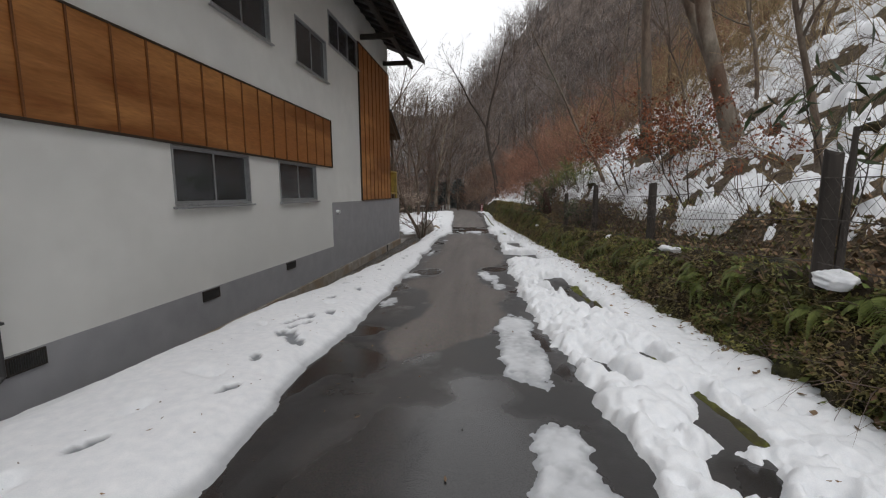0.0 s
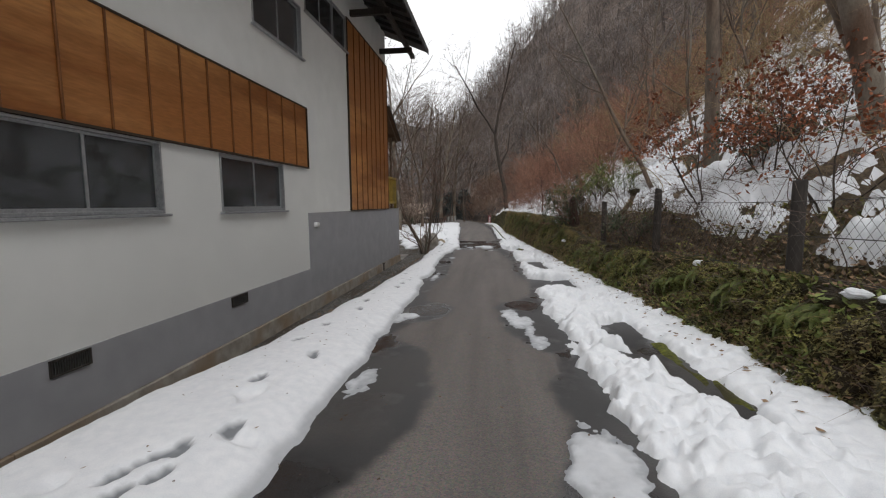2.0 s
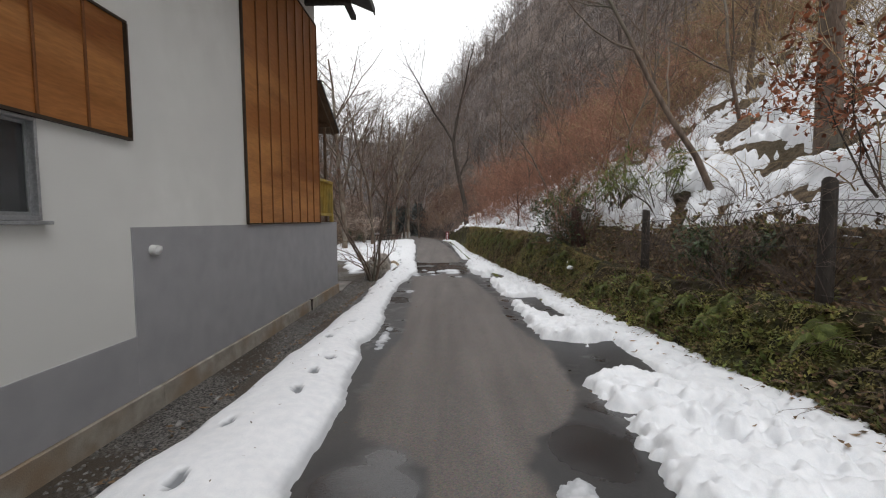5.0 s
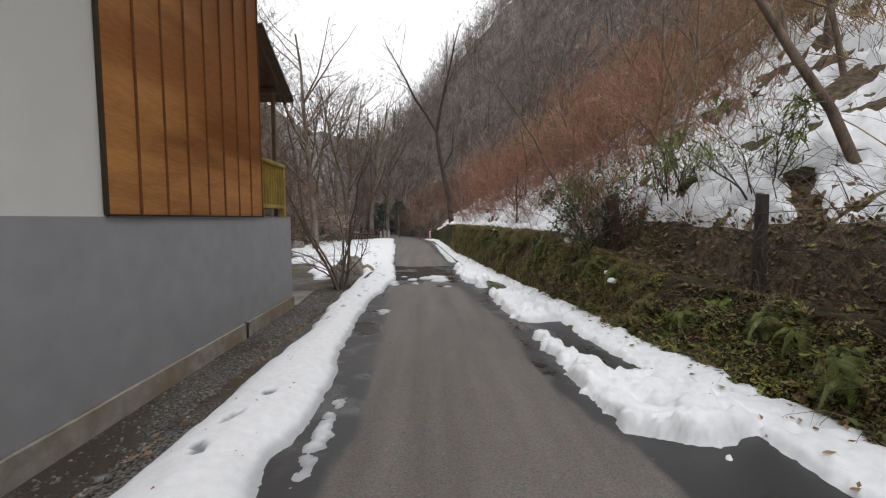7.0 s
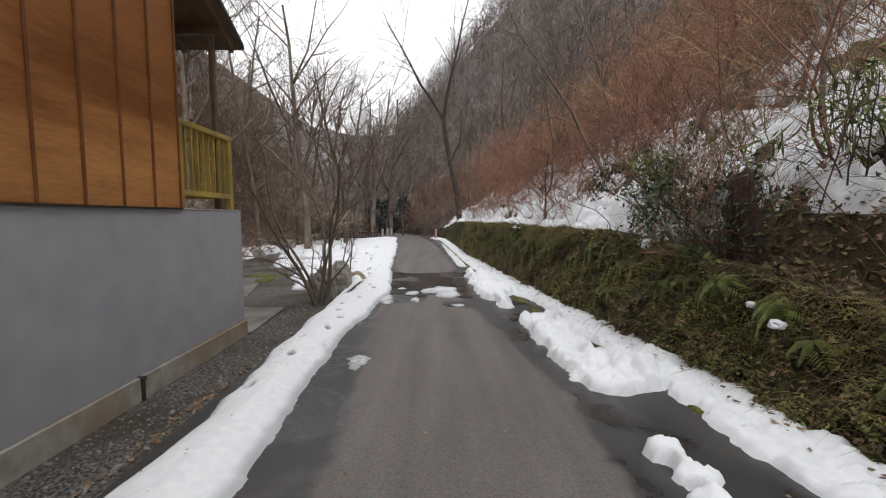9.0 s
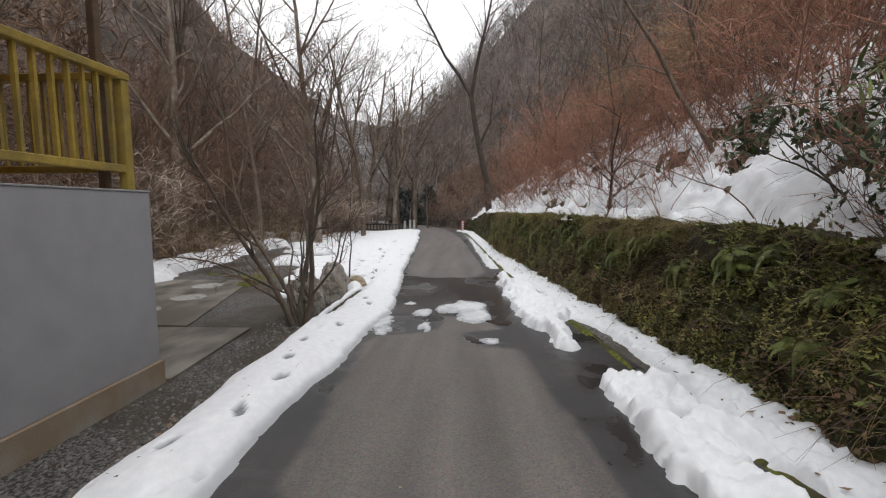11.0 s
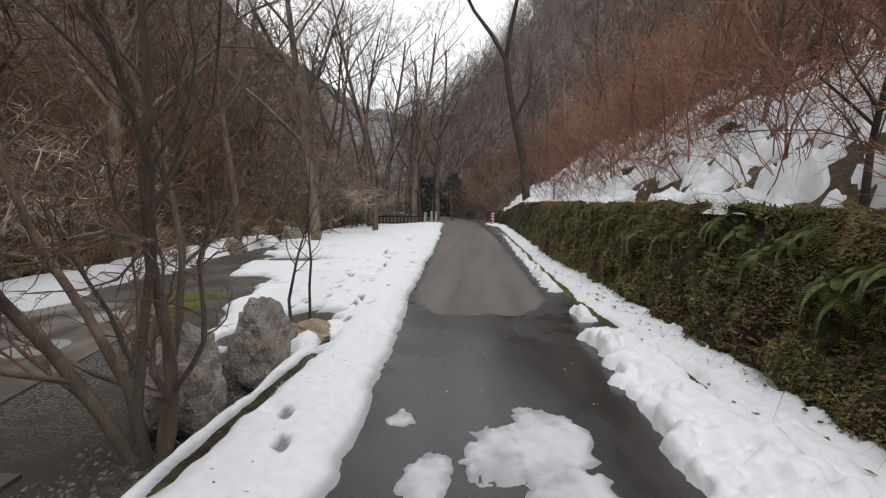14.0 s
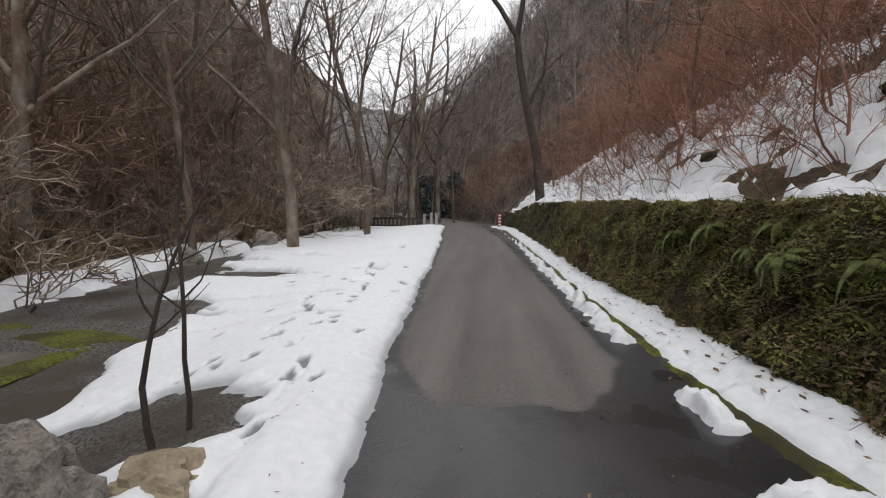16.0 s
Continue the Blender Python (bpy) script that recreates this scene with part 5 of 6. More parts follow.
boulder("boulder", "large grey-tan boulder at the foot of a bare tree", (-3.86, 23.15, -0.58), (0.34, 0.40, 0.52), 3.1, ROCK, 0.3, "boulders beside the yard")
boulder("boulder", "rough pale grey boulder beside the yard snow", (-3.62, 24.0, -0.52), (0.33, 0.30, 0.50), 8.4, ROCK, 1.0, "boulders beside the yard")
boulder("boulder", "small rounded tan stone beside two boulders", (-3.22, 24.42, -0.58), (0.30, 0.23, 0.21), 5.7, TANROCK, 0.2, "boulders beside the yard")
boulder("boulder", "small stone capped by snow at the yard's rim", (-9.6, 33.0, -0.6), (0.35, 0.3, 0.35), 6.2, ROCK, 0.2, "boulders at the yard's rim")
boulder("boulder", "grey stone standing at the yard's rim", (-10.5, 36.0, -0.5), (0.35, 0.3, 0.5), 2.2, ROCK, 0.9, "boulders at the yard's rim")
boulder("boulder", "grey stone standing at the yard's rim", (-9.4, 36.6, -0.5), (0.40, 0.3, 0.45), 9.2, ROCK, 0.4, "boulders at the yard's rim")

for k in range(26):
    y = 1.5 + 1.18 * k + 0.5 * math.sin(k * 2.3)
    x = float(wall_x(y)) + 1.0 + 3.2 * abs(math.sin(k * 1.7))
    r = 0.09 + 0.10 * abs(math.sin(k * 3.1))
    z = float(ground_z(np.array([x]), np.array([y]))[0])
    boulder("stone", "dark mossy stone showing through the slope's snow", (x, y, z + r * 0.25), (r, r * 1.4, r * 0.8), 40 + k, MOSSWALL, k, "mossy stones on the slope")["category"] = "stone"


# ---- fence on the bank ----
POSTS = [(2.85, 0.1, 0.85, 1.82), (2.62, 3.68, 0.86, 1.80), (2.58, 7.30, 0.66, 1.63), (2.48, 10.75, 0.55, 1.68), (2.34, 13.98, 0.46, 1.47)]
fence = thing("fence", "old chain-link fence on dark wooden posts", "fence", (0, 0, 0))
for k, (x, y, z0, z1) in enumerate(POSTS):
    r = 0.066
    bm = bmesh.new()
    bmesh.ops.create_cone(bm, cap_ends=True, segments=12, radius1=r * 1.08, radius2=r * 0.95, depth=z1 - z0 + 0.5)
    for p in bm.verts:
        p.co += Vector((x + 0.012 * noise.noise(p.co * 9), y + 0.012 * noise.noise(p.co * 8), (z0 + z1 - 0.5) / 2))
        if p.co.z > z1 - 0.1:
            p.co.z += 0.05 * noise.noise(p.co * 13)
    bmesh.ops.bevel(bm, geom=[e for e in bm.edges if all(q.co.z > z1 - 0.1 for q in e.verts)], offset=0.012, segments=1, affect="EDGES")
    bm.verts.index_update()
    part("post", ([p.co[:] for p in bm.verts], [[p.index for p in q.verts] for q in bm.faces]), DARKWOOD, fence)
    bm.free()
part("stub", Geo().tube((2.68, 3.60, 0.6), (2.74, 3.66, 1.98), 0.035, 0.02, 7), DARKWOOD, fence, "broken stake beside a post")
for (x0, y0, a0, b0), (x1, y1, a1, b1) in zip(POSTS, POSTS[1:]):
    P, Q = np.array([x0, y0]), np.array([x1, y1])
    def at(s, h):
        xy = P + (Q - P) * s
        lo, hi = a0 + (a1 - a0) * s, b0 + (b1 - b0) * s
        return (xy[0] - 0.06, xy[1], lo + 0.08 + (hi - lo - 0.28) * h - 0.03 * math.sin(math.pi * s))
    for h in (0.0, 0.52, 1.0):
        knots = [at(k / 12, h) for k in range(13)]
        part("wire", seg_paths([(knots[k], knots[k + 1], 0.0045, 0.0045) for k in range(12)], 5), WIRE, fence)
    cells = int(np.linalg.norm(Q - P) / 0.05)
    rows = 12
    g = Geo()
    for k in range(cells):
        for r in range(rows):
            lean = 1 if (k + r) % 2 else 0
            g.tube(at((k + 1 - lean) / cells, r / rows), at((k + lean) / cells, (r + 1) / rows), 0.0017, sides=3)
    tagged(part("wire_mesh", g, WIRE, fence), kind="stuff")


# ---- trees ----
def unit(v):
    return v / max(np.linalg.norm(v), 1e-9)


def grow(rng, start, d, length, radius, level, out, kids, spread, up, wig=0.10, shrink=0.55, nseg=(7, 5, 4, 3, 2), taper=0.75, bare=0.25, fine=0.0025):
    n = nseg[min(level, len(nseg) - 1)]
    p, d, nodes = np.array(start, float), unit(np.array(d, float)), []
    for k in range(n):
        r0, r1 = radius * (1 - taper * k / n), radius * (1 - taper * (k + 1) / n)
        q = p + d * length / n
        out.setdefault(level, []).append((tuple(p), tuple(q), r0, r1))
        nodes.append((p, q, d, r1, (k + 1) / n))
        d = unit(d + rng.normal(0, wig, 3) + np.array([0, 0, up]))
        p = q
    if level < len(kids):
        for _ in range(kids[level]):
            s = bare + (1 - bare) * rng.random() ** 0.8
            p0, q0, dd, rr, fr = nodes[min(int(s * n), n - 1)]
            at = p0 + (q0 - p0) * rng.random()
            side = np.cross(dd, rng.normal(0, 1, 3))
            nd = unit(dd * math.cos(spread) + unit(side) * math.sin(spread) * rng.uniform(0.7, 1.2))
            grow(rng, at, nd, length * shrink * rng.uniform(0.6, 1.15) * (1.15 - 0.45 * s), max(rr * 0.62, fine), level + 1, out, kids, spread, up, wig * 1.25, shrink, nseg, taper, 0.15, fine)
    return out


def tree_levels(seed, height, radius, kids=(9, 6, 5, 3), spread=0.75, up=0.04, lean=(0, 0), wig=0.09, shrink=0.5, stems=1, flare=0.25, bare=0.25, nseg=(7, 5, 4, 3, 2), fine=0.0025):
    rng, out = np.random.default_rng(seed), {}
    for k in range(stems):
        a = 2 * math.pi * (k + 0.3 * rng.random()) / stems
        tilt = flare if stems > 1 else 0.0
        d = (math.cos(a) * tilt * rng.uniform(0.5, 1.3) + lean[0], math.sin(a) * tilt * rng.uniform(0.5, 1.3) + lean[1], 1.0)
        grow(rng, (0.06 * math.cos(a) * (stems > 1), 0.06 * math.sin(a) * (stems > 1), -0.15), d, height * rng.uniform(0.85, 1.05), radius * rng.uniform(0.75, 1.1), 0, out, kids, spread, up, wig, shrink, nseg, bare=bare, fine=fine)
    return out


def tree(name, label, at, levels, bark, twig=None, group="", thick=1.0):
    """trunk, limbs and the crown of twigs as parts of one tree."""
    ob = thing(name, label, "tree" if "tree" in name else "shrub", at, group)
    part("trunk", seg_paths(levels[0], 10), bark, ob, smooth=True)
    if 1 in levels:
        tagged(part("bough", seg_paths(levels[1], 6), bark, ob, smooth=True), kind="stuff")
    rest = [s for k in levels if k > 1 for s in levels[k]]
    if rest:
        tagged(part("crown", seg_tubes(rest, 3, thick), twig or TWIG, ob), kind="stuff")
    return ob


def gz(x, y):
    return float(ground_z(np.array([x]), np.array([y]))[0])


# the twin-trunked tree on the slope
ob = thing("bare_tree", "leaning twin-trunked tree with pale blotched bark", "tree", (4.75, 9.2, gz(4.75, 9.2)))
for k, (dx, lean, r, seed) in enumerate(((0.0, (-0.28, -0.02), 0.21, 11), (0.25, (-0.30, 0.16), 0.15, 12))):
    lv = tree_levels(seed, 11, r, (8, 6, 5, 2), 0.7, 0.05, lean, 0.05, 0.42, bare=0.35)
    off = np.array([dx, 0.1 * k, 0])
    for nm, keys, sides, mat in (("trunk", (0,), 12, PALEBARK), ("bough", (1,), 6, PALEBARK), ("crown", (2, 3, 4), 3, TWIG)):
        v, f = (seg_paths if sides > 3 else seg_tubes)([q for i in keys if i in lv for q in lv[i]], sides)
        piece = part(nm, (v + off, f), mat, ob, smooth=sides > 3)
        if nm != "trunk":
            tagged(piece, kind="stuff")
tree("bare_tree", "straight dark-barked tree growing out of the snowy slope", (4.3, 12.9, gz(4.3, 12.9)), tree_levels(21, 11, 0.17, (10, 6, 4, 2), 0.8, 0.04, (-0.02, 0), 0.05, 0.40, bare=0.3), BARK)
tree("bare_tree", "slender tree leaning out over the fence", (3.6, 14.2, gz(3.6, 14.2)), tree_levels(23, 6.5, 0.06, (8, 5, 3), 0.7, 0.06, (-0.42, 0.1), 0.10, 0.45), BARK)
tree("bare_tree", "thin crooked tree on the snowy slope", (5.3, 16.2, gz(5.3, 16.2)), tree_levels(25, 7, 0.06, (8, 5, 3), 0.7, 0.06, (-0.15, 0.1), 0.14, 0.45), BARK)
tree("bare_tree", "thin dark tree leaning from the bank's top", (1.75, 23.7, gz(1.75, 23.7)), tree_levels(27, 2.4, 0.032, (10, 6, 4, 2), 0.9, 0.02, (0.1, 0.1), 0.16, 0.55), DARKBARK, REDTWIG)
tree("bare_tree", "thin tree leaning back over the snowy slope", (3.0, 22.4, gz(3.0, 22.4)), tree_levels(29, 5.5, 0.055, (8, 5, 4), 0.75, 0.02, (-0.45, 0.25), 0.12, 0.5), BARK)

# the many-stemmed tree beside the boulders and the saplings behind it
tree("bare_tree", "many-stemmed slender bare tree beside the boulders", (-3.78, 22.66, gz(-3.78, 22.66)), tree_levels(47, 4.6, 0.050, (11, 8, 6, 2), 0.66, 0.030, (-0.04, -0.05), 0.17, 0.42, stems=5, flare=0.27, bare=0.2), BARK, BRAMBLE)
for x, y, s in ((-3.72, 24.95, 33), (-3.60, 25.10, 35)):
    tree("sapling", "thin forked sapling on bare soil in the snow", (x, y, gz(x, y)), tree_levels(s, 2.2, 0.026, (9, 5, 2), 0.7, 0.04, (-0.16 if s == 33 else 0.10, 0), 0.13, 0.36, bare=0.35), DARKBARK, group="saplings in the yard")

# the bent tree that stands against the sky, and the tall trees across the yard
lv, r2 = {}, np.random.default_rng(41)
line = [(0.45, 40.7, 0.9), (0.30, 40.7, 2.6), (-0.15, 40.7, 4.6), (-0.45, 40.7, 6.2), (-0.60, 40.7, 7.4)]
for k in range(4):
    lv.setdefault(0, []).append((line[k], line[k + 1], 0.20 - 0.018 * k, 0.182 - 0.018 * k))
grow(r2, line[-1], (-0.45, 0.1, 0.8), 7.0, 0.11, 1, lv, (0, 11, 7, 5), 0.7, 0.05, 0.14, 0.5, fine=0.006)
grow(r2, line[-1], (0.16, 0.0, 1.0), 7.5, 0.12, 1, lv, (0, 11, 7, 5), 0.7, 0.02, 0.10, 0.5, fine=0.006)
grow(r2, line[2], (0.35, 0.2, 0.9), 4.0, 0.09, 1, lv, (0, 7, 5, 3), 0.8, 0.0, 0.14, 0.5)
bent = tree("bare_tree", "tall bent tree with forked crown standing against the sky", (0, 0, 0), lv, DARKBARK)
TALL = [tree_levels(s, h, r, (11, 6, 5, 2), 0.78, 0.04, (0, 0), 0.08, 0.5, bare=0.28, fine=0.006) for s, h, r in ((51, 14, 0.20), (53, 12, 0.15), (55, 13, 0.17))]
made = []
for k, (x, y, size, turn) in enumerate(((-8.1, 36.0, 1.0, 0.3), (-9.6, 33.2, 0.85, 1.9), (-7.2, 41.5, 1.0, 3.0), (-11.4, 30.5, 0.95, 4.1), (-12.2, 36.5, 1.05, 5.2), (-9.9, 40.0, 0.9, 0.9),
                                        (-6.4, 48.5, 1.0, 2.2), (-12.9, 26.2, 0.8, 2.9), (-13.2, 31.8, 1.1, 0.4), (-5.4, 53.0, 1.0, 1.2),
                                        (-14.5, 22.5, 0.9, 1.4), (-14.8, 28.5, 1.0, 2.6), (-13.5, 40.5, 1.1, 3.7), (-10.6, 45.0, 1.0, 5.0), (-14.2, 35.0, 0.95, 0.2), (-16.2, 25.2, 1.0, 4.4), (-11.0, 52.0, 1.1, 3.1),
                                        (-8.8, 46.0, 1.1, 0.7), (-10.2, 56.0, 1.2, 2.4), (-7.4, 56.0, 1.0, 4.0), (-12.6, 47.0, 1.1, 5.6), (-9.2, 62.0, 1.2, 1.1), (-12.0, 60.0, 1.2, 3.3), (-15.0, 45.0, 1.1, 2.0), (-14.0, 54.0, 1.2, 4.9))):
    if k < 3:
        made.append(tree("bare_tree", "tall bare tree with pale trunk beyond the yard", (x, y, gz(x, y)), TALL[k], PALEBARK if k == 0 else BARK, group="tall trees beyond the yard"))
        made[-1].matrix_basis = Matrix.Translation((x, y, gz(x, y))) @ Matrix.Rotation(turn, 4, "Z")
    else:
        c = copy_thing(made[k % 3], pose(x, y, gz(x, y), 0, 0, math.degrees(turn)))
        c.scale = (size, size, size)

# slender trees standing about the slope
SLIM = [tree_levels(s, 5.0, 0.05, (8, 5, 5), 0.7, 0.05, (-0.12, 0), 0.11, 0.5) for s in (61, 63, 65)]
spots = [(3.6, 1.5, 0.8), (6.2, 5.2, 1.1), (4.4, 6.4, 0.8), (7.6, 8.0, 1.3), (6.3, 11.4, 1.2), (8.6, 13.0, 1.3), (5.9, 14.6, 1.0), (3.5, 17.6, 0.9), (6.8, 18.2, 1.3), (4.8, 19.6, 1.0), (8.2, 21.0, 1.4),
         (4.1, 24.8, 1.0), (6.0, 26.0, 1.3), (2.7, 26.8, 0.9), (4.2, 29.4, 1.3), (2.6, 32.0, 1.1), (5.6, 32.5, 1.5), (2.0, 35.5, 1.2), (3.6, 38.0, 1.5), (1.4, 43.5, 1.3)]
slims = []
for k, (x, y, size) in enumerate(spots):
    if k < 3:
        slims.append(tree("bare_tree", "slender bare tree on the snowy slope", (x, y, gz(x, y)), SLIM[k], BARK, group="slender trees on the slope"))
    else:
        c = copy_thing(slims[k % 3], pose(x, y, gz(x, y), 0, 0, 97 * k))
        c.scale = (size, size, size)

MID = [tree_levels(s, 7.5, 0.085, (10, 5, 3), 0.72, 0.04, (-0.08, 0), 0.10, 0.5, bare=0.25, nseg=(6, 4, 3, 2), fine=0.008) for s in (75, 76, 77)]
mids, r3 = [], np.random.default_rng(19)
while len(mids) < 38:
    k, y = len(mids), r3.uniform(10, 62)
    x = float(wall_x(y)) + r3.uniform(5, 22)
    if k < 3:
        mids.append(tree("bare_tree", "leafless tree on the wooded slope", (x, y, gz(x, y)), MID[k], PALEBARK if k == 1 else BARK, GREYTWIG, group="trees on the wooded slope"))
    else:
        size = r3.uniform(0.6, 1.15)
        c = copy_thing(mids[k % 3], pose(x, y, gz(x, y), r3.normal(0, 5), r3.normal(-4, 6), r3.uniform(0, 360)))
        c.scale = (size, size, size)
        mids.append(c)
ARCH = [tree_levels(s, 3.0, 0.020, (9, 6, 3), 0.70, -0.035, (-0.55, -0.15), 0.13, 0.55, stems=2, flare=0.4, fine=0.0035) for s in (67, 68)]
arches = []
for k, (x, y, size) in enumerate(((3.2, 17.2, 0.9), (3.0, 20.6, 1.0), (2.5, 22.9, 0.55), (2.1, 25.2, 0.75), (3.3, 24.4, 0.9), (1.9, 27.2, 0.8), (2.6, 28.4, 1.0), (1.6, 30.2, 0.9), (3.8, 19.2, 0.9), (1.5, 33.0, 1.0))):
    if k < 2:
        arches.append(tree("shrub", "arching reddish bare shrub leaning over the bank", (x, y, gz(x, y)), ARCH[k], REDTWIG, REDTWIG, "arching shrubs on the bank"))
    else:
        c = copy_thing(arches[k % 2], pose(x, y, gz(x, y), 0, 0, -40 + 27 * (k % 4)))
        c.scale = (size, size, size)

RIM = [tree_levels(s, 3.6, 0.035, (8, 5, 4), 0.8, 0.0, (0.15, -0.05), 0.16, 0.55, stems=4, flare=0.6, fine=0.005) for s in (85, 86)]
rims = []
for k, (x, y, size) in enumerate(((-11.6, 22.0, 1.0), (-11.9, 24.6, 1.15), (-12.4, 27.6, 1.2), (-11.5, 29.4, 0.9), (-12.6, 33.0, 1.2), (-11.2, 38.0, 1.1), (-12.0, 20.5, 1.2), (-9.0, 44.6, 1.0))):
    if k < 2:
        rims.append(tree("shrub", "spreading pale bare shrub at the yard's rim", (x, y, gz(x, y)), RIM[k], BARK, BROWNTWIG, "bare shrubs at the yard's rim"))
    else:
        c = copy_thing(rims[k % 2], pose(x, y, gz(x, y), 0, 0, 75 * k))
        c.scale = (size, size, size)


def wood(name, label, mat, templates, places, sizes, rng, lean=0.06):
    """One mesh of many grown copies."""
    pieces = []
    for k, (x, y) in enumerate(places):
        v, f = templates[k % len(templates)]
        pieces.append((placed(v, (x, y, gz(x, y)), rng.uniform(0, 6.28), sizes[k], rng.normal(0, lean, 2)), f))
    return tagged(mesh_object(name, *joined(pieces), mat), label, "woods", kind="stuff")


def all_segs(lv):
    return [q for k in lv for q in lv[k]]


# woods on the far slopes
FAR = [seg_tubes(all_segs(tree_levels(s, 8.5, 0.11, (9, 4, 2), 0.75, 0.05, (0, 0), 0.12, 0.55, bare=0.2, nseg=(5, 3, 2, 1), fine=0.025)), 3, 1.0) for s in (71, 72, 73, 74)]
rng = np.random.default_rng(17)
places, sizes = [], []
while len(places) < 290:
    y = 14 + 150 * rng.random() ** 1.2
    d = 9 + 62 * rng.random() ** 1.3
    x = float(wall_x(y)) + d
    if x / max(y, 1) < 1.3:
        places.append((x, y))
        sizes.append(rng.uniform(0.55, 1.0) * (1.0 if y < 45 else 1.35))
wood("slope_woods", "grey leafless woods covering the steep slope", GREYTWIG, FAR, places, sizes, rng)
places, sizes = [], []
while len(places) < 260:
    y = 8 + 140 * rng.random() ** 1.4
    lh = -3 + 48 * rng.random() ** 1.5
    places.append((float(left_hill_x(y)) - lh, y))
    sizes.append(rng.uniform(0.7, 1.25))
wood("valley_woods", "dense brown-grey leafless woods across the stream", BROWNTWIG, FAR, places, sizes, rng)
places, sizes = [], []
while len(places) < 90:
    y = 50 + 80 * rng.random()
    places.append((-0.14 * y - 1 + rng.normal(0, 5 + 0.08 * y), y))
    sizes.append(rng.uniform(0.7, 1.1))
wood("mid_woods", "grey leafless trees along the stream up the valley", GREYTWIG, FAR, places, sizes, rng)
# trees at the valley head, their twigs paled to stand in for haze
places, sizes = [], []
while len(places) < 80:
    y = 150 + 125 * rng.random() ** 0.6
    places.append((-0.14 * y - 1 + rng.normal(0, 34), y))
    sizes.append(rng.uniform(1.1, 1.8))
wood("far_woods", "grey leafless woods at the head of the valley, painted pale for haze", HAZETWIG, FAR, places, sizes, rng)

# woods along the ridges
LOW = [seg_tubes(all_segs(tree_levels(s, 8.5, 0.12, (7, 3, 2), 0.7, 0.05, (0, 0), 0.12, 0.55, bare=0.15, nseg=(4, 2, 1, 1), fine=0.03)), 3, 1.0) for s in (87, 88, 89)]
places, sizes = [], []
while len(places) < 520:
    x, y = rng.uniform(-48, 82), 115 + 160 * rng.random() ** 0.7
    if float(wall_x(y)) + 8 < x < float(wall_x(y)) + 125:
        places.append((x, y))
        sizes.append(rng.uniform(0.9, 1.7))
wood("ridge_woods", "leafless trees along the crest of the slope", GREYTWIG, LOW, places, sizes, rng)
places, sizes = [], []
while len(places) < 140:
    y = 20 + 240 * rng.random()
    places.append((float(left_hill_x(y)) - rng.uniform(55, 108), y))
    sizes.append(rng.uniform(1.2, 2.2))
wood("crest_woods", "leafless trees along the crest across the stream", BROWNTWIG, LOW, places, sizes, rng)

# brush
BRUSH = [seg_tubes(all_segs(tree_levels(s, 1.7, 0.011, (4, 2), 0.6, 0.0, (0, 0), 0.26, 0.62, stems=7, flare=0.95, bare=0.15, nseg=(3, 2, 1), fine=0.005)), 3, 1.3) for s in (81, 82, 83, 84)]


def brush(name, label, mat, n, y0, y1, d0, d1, lo, hi, seed, bias=1.0):
    r = np.random.default_rng(seed)
    places, sizes = [], []
    while len(places) < n:
        y = r.uniform(y0, y1)
        places.append((float(wall_x(y)) + d0 + (d1 - d0) * r.random() ** bias, y))
        sizes.append(r.uniform(lo, hi))
    wood(name, label, mat, BRUSH, places, sizes, r, 0.25)


brush("red_brush", "dense reddish-brown leafless brush on the slope", REDTWIG, 220, 21, 46, 2.2, 11, 0.8, 1.5, 91, 1.2)
brush("straw_brush", "straw-brown leafless brush on the slope", STRAW, 250, 12, 42, 3.8, 16, 0.7, 1.5, 92)
brush("slope_brush", "thin bare shrubs poking through the slope's snow", TWIG, 150, 0, 34, 0.9, 8, 0.35, 0.9, 93)
brush("bank_brush", "dark tangle of stems behind the fence", TWIG, 34, 9, 19, 0.25, 0.9, 0.3, 0.5, 94)
brush("bank_top_brush", "low reddish stems along the bank's top", REDTWIG, 110, 17, 36, 0.4, 3.0, 0.35, 0.8, 96)
r = np.random.default_rng(95)
places = [(r.uniform(-14.5, -10.8), r.uniform(20, 46)) for _ in range(120)]
wood("stream_brush", "tangled brown brush along the stream's edge", STRAW, BRUSH, places, [r.uniform(0.5, 1.2) for _ in places], r, 0.25)


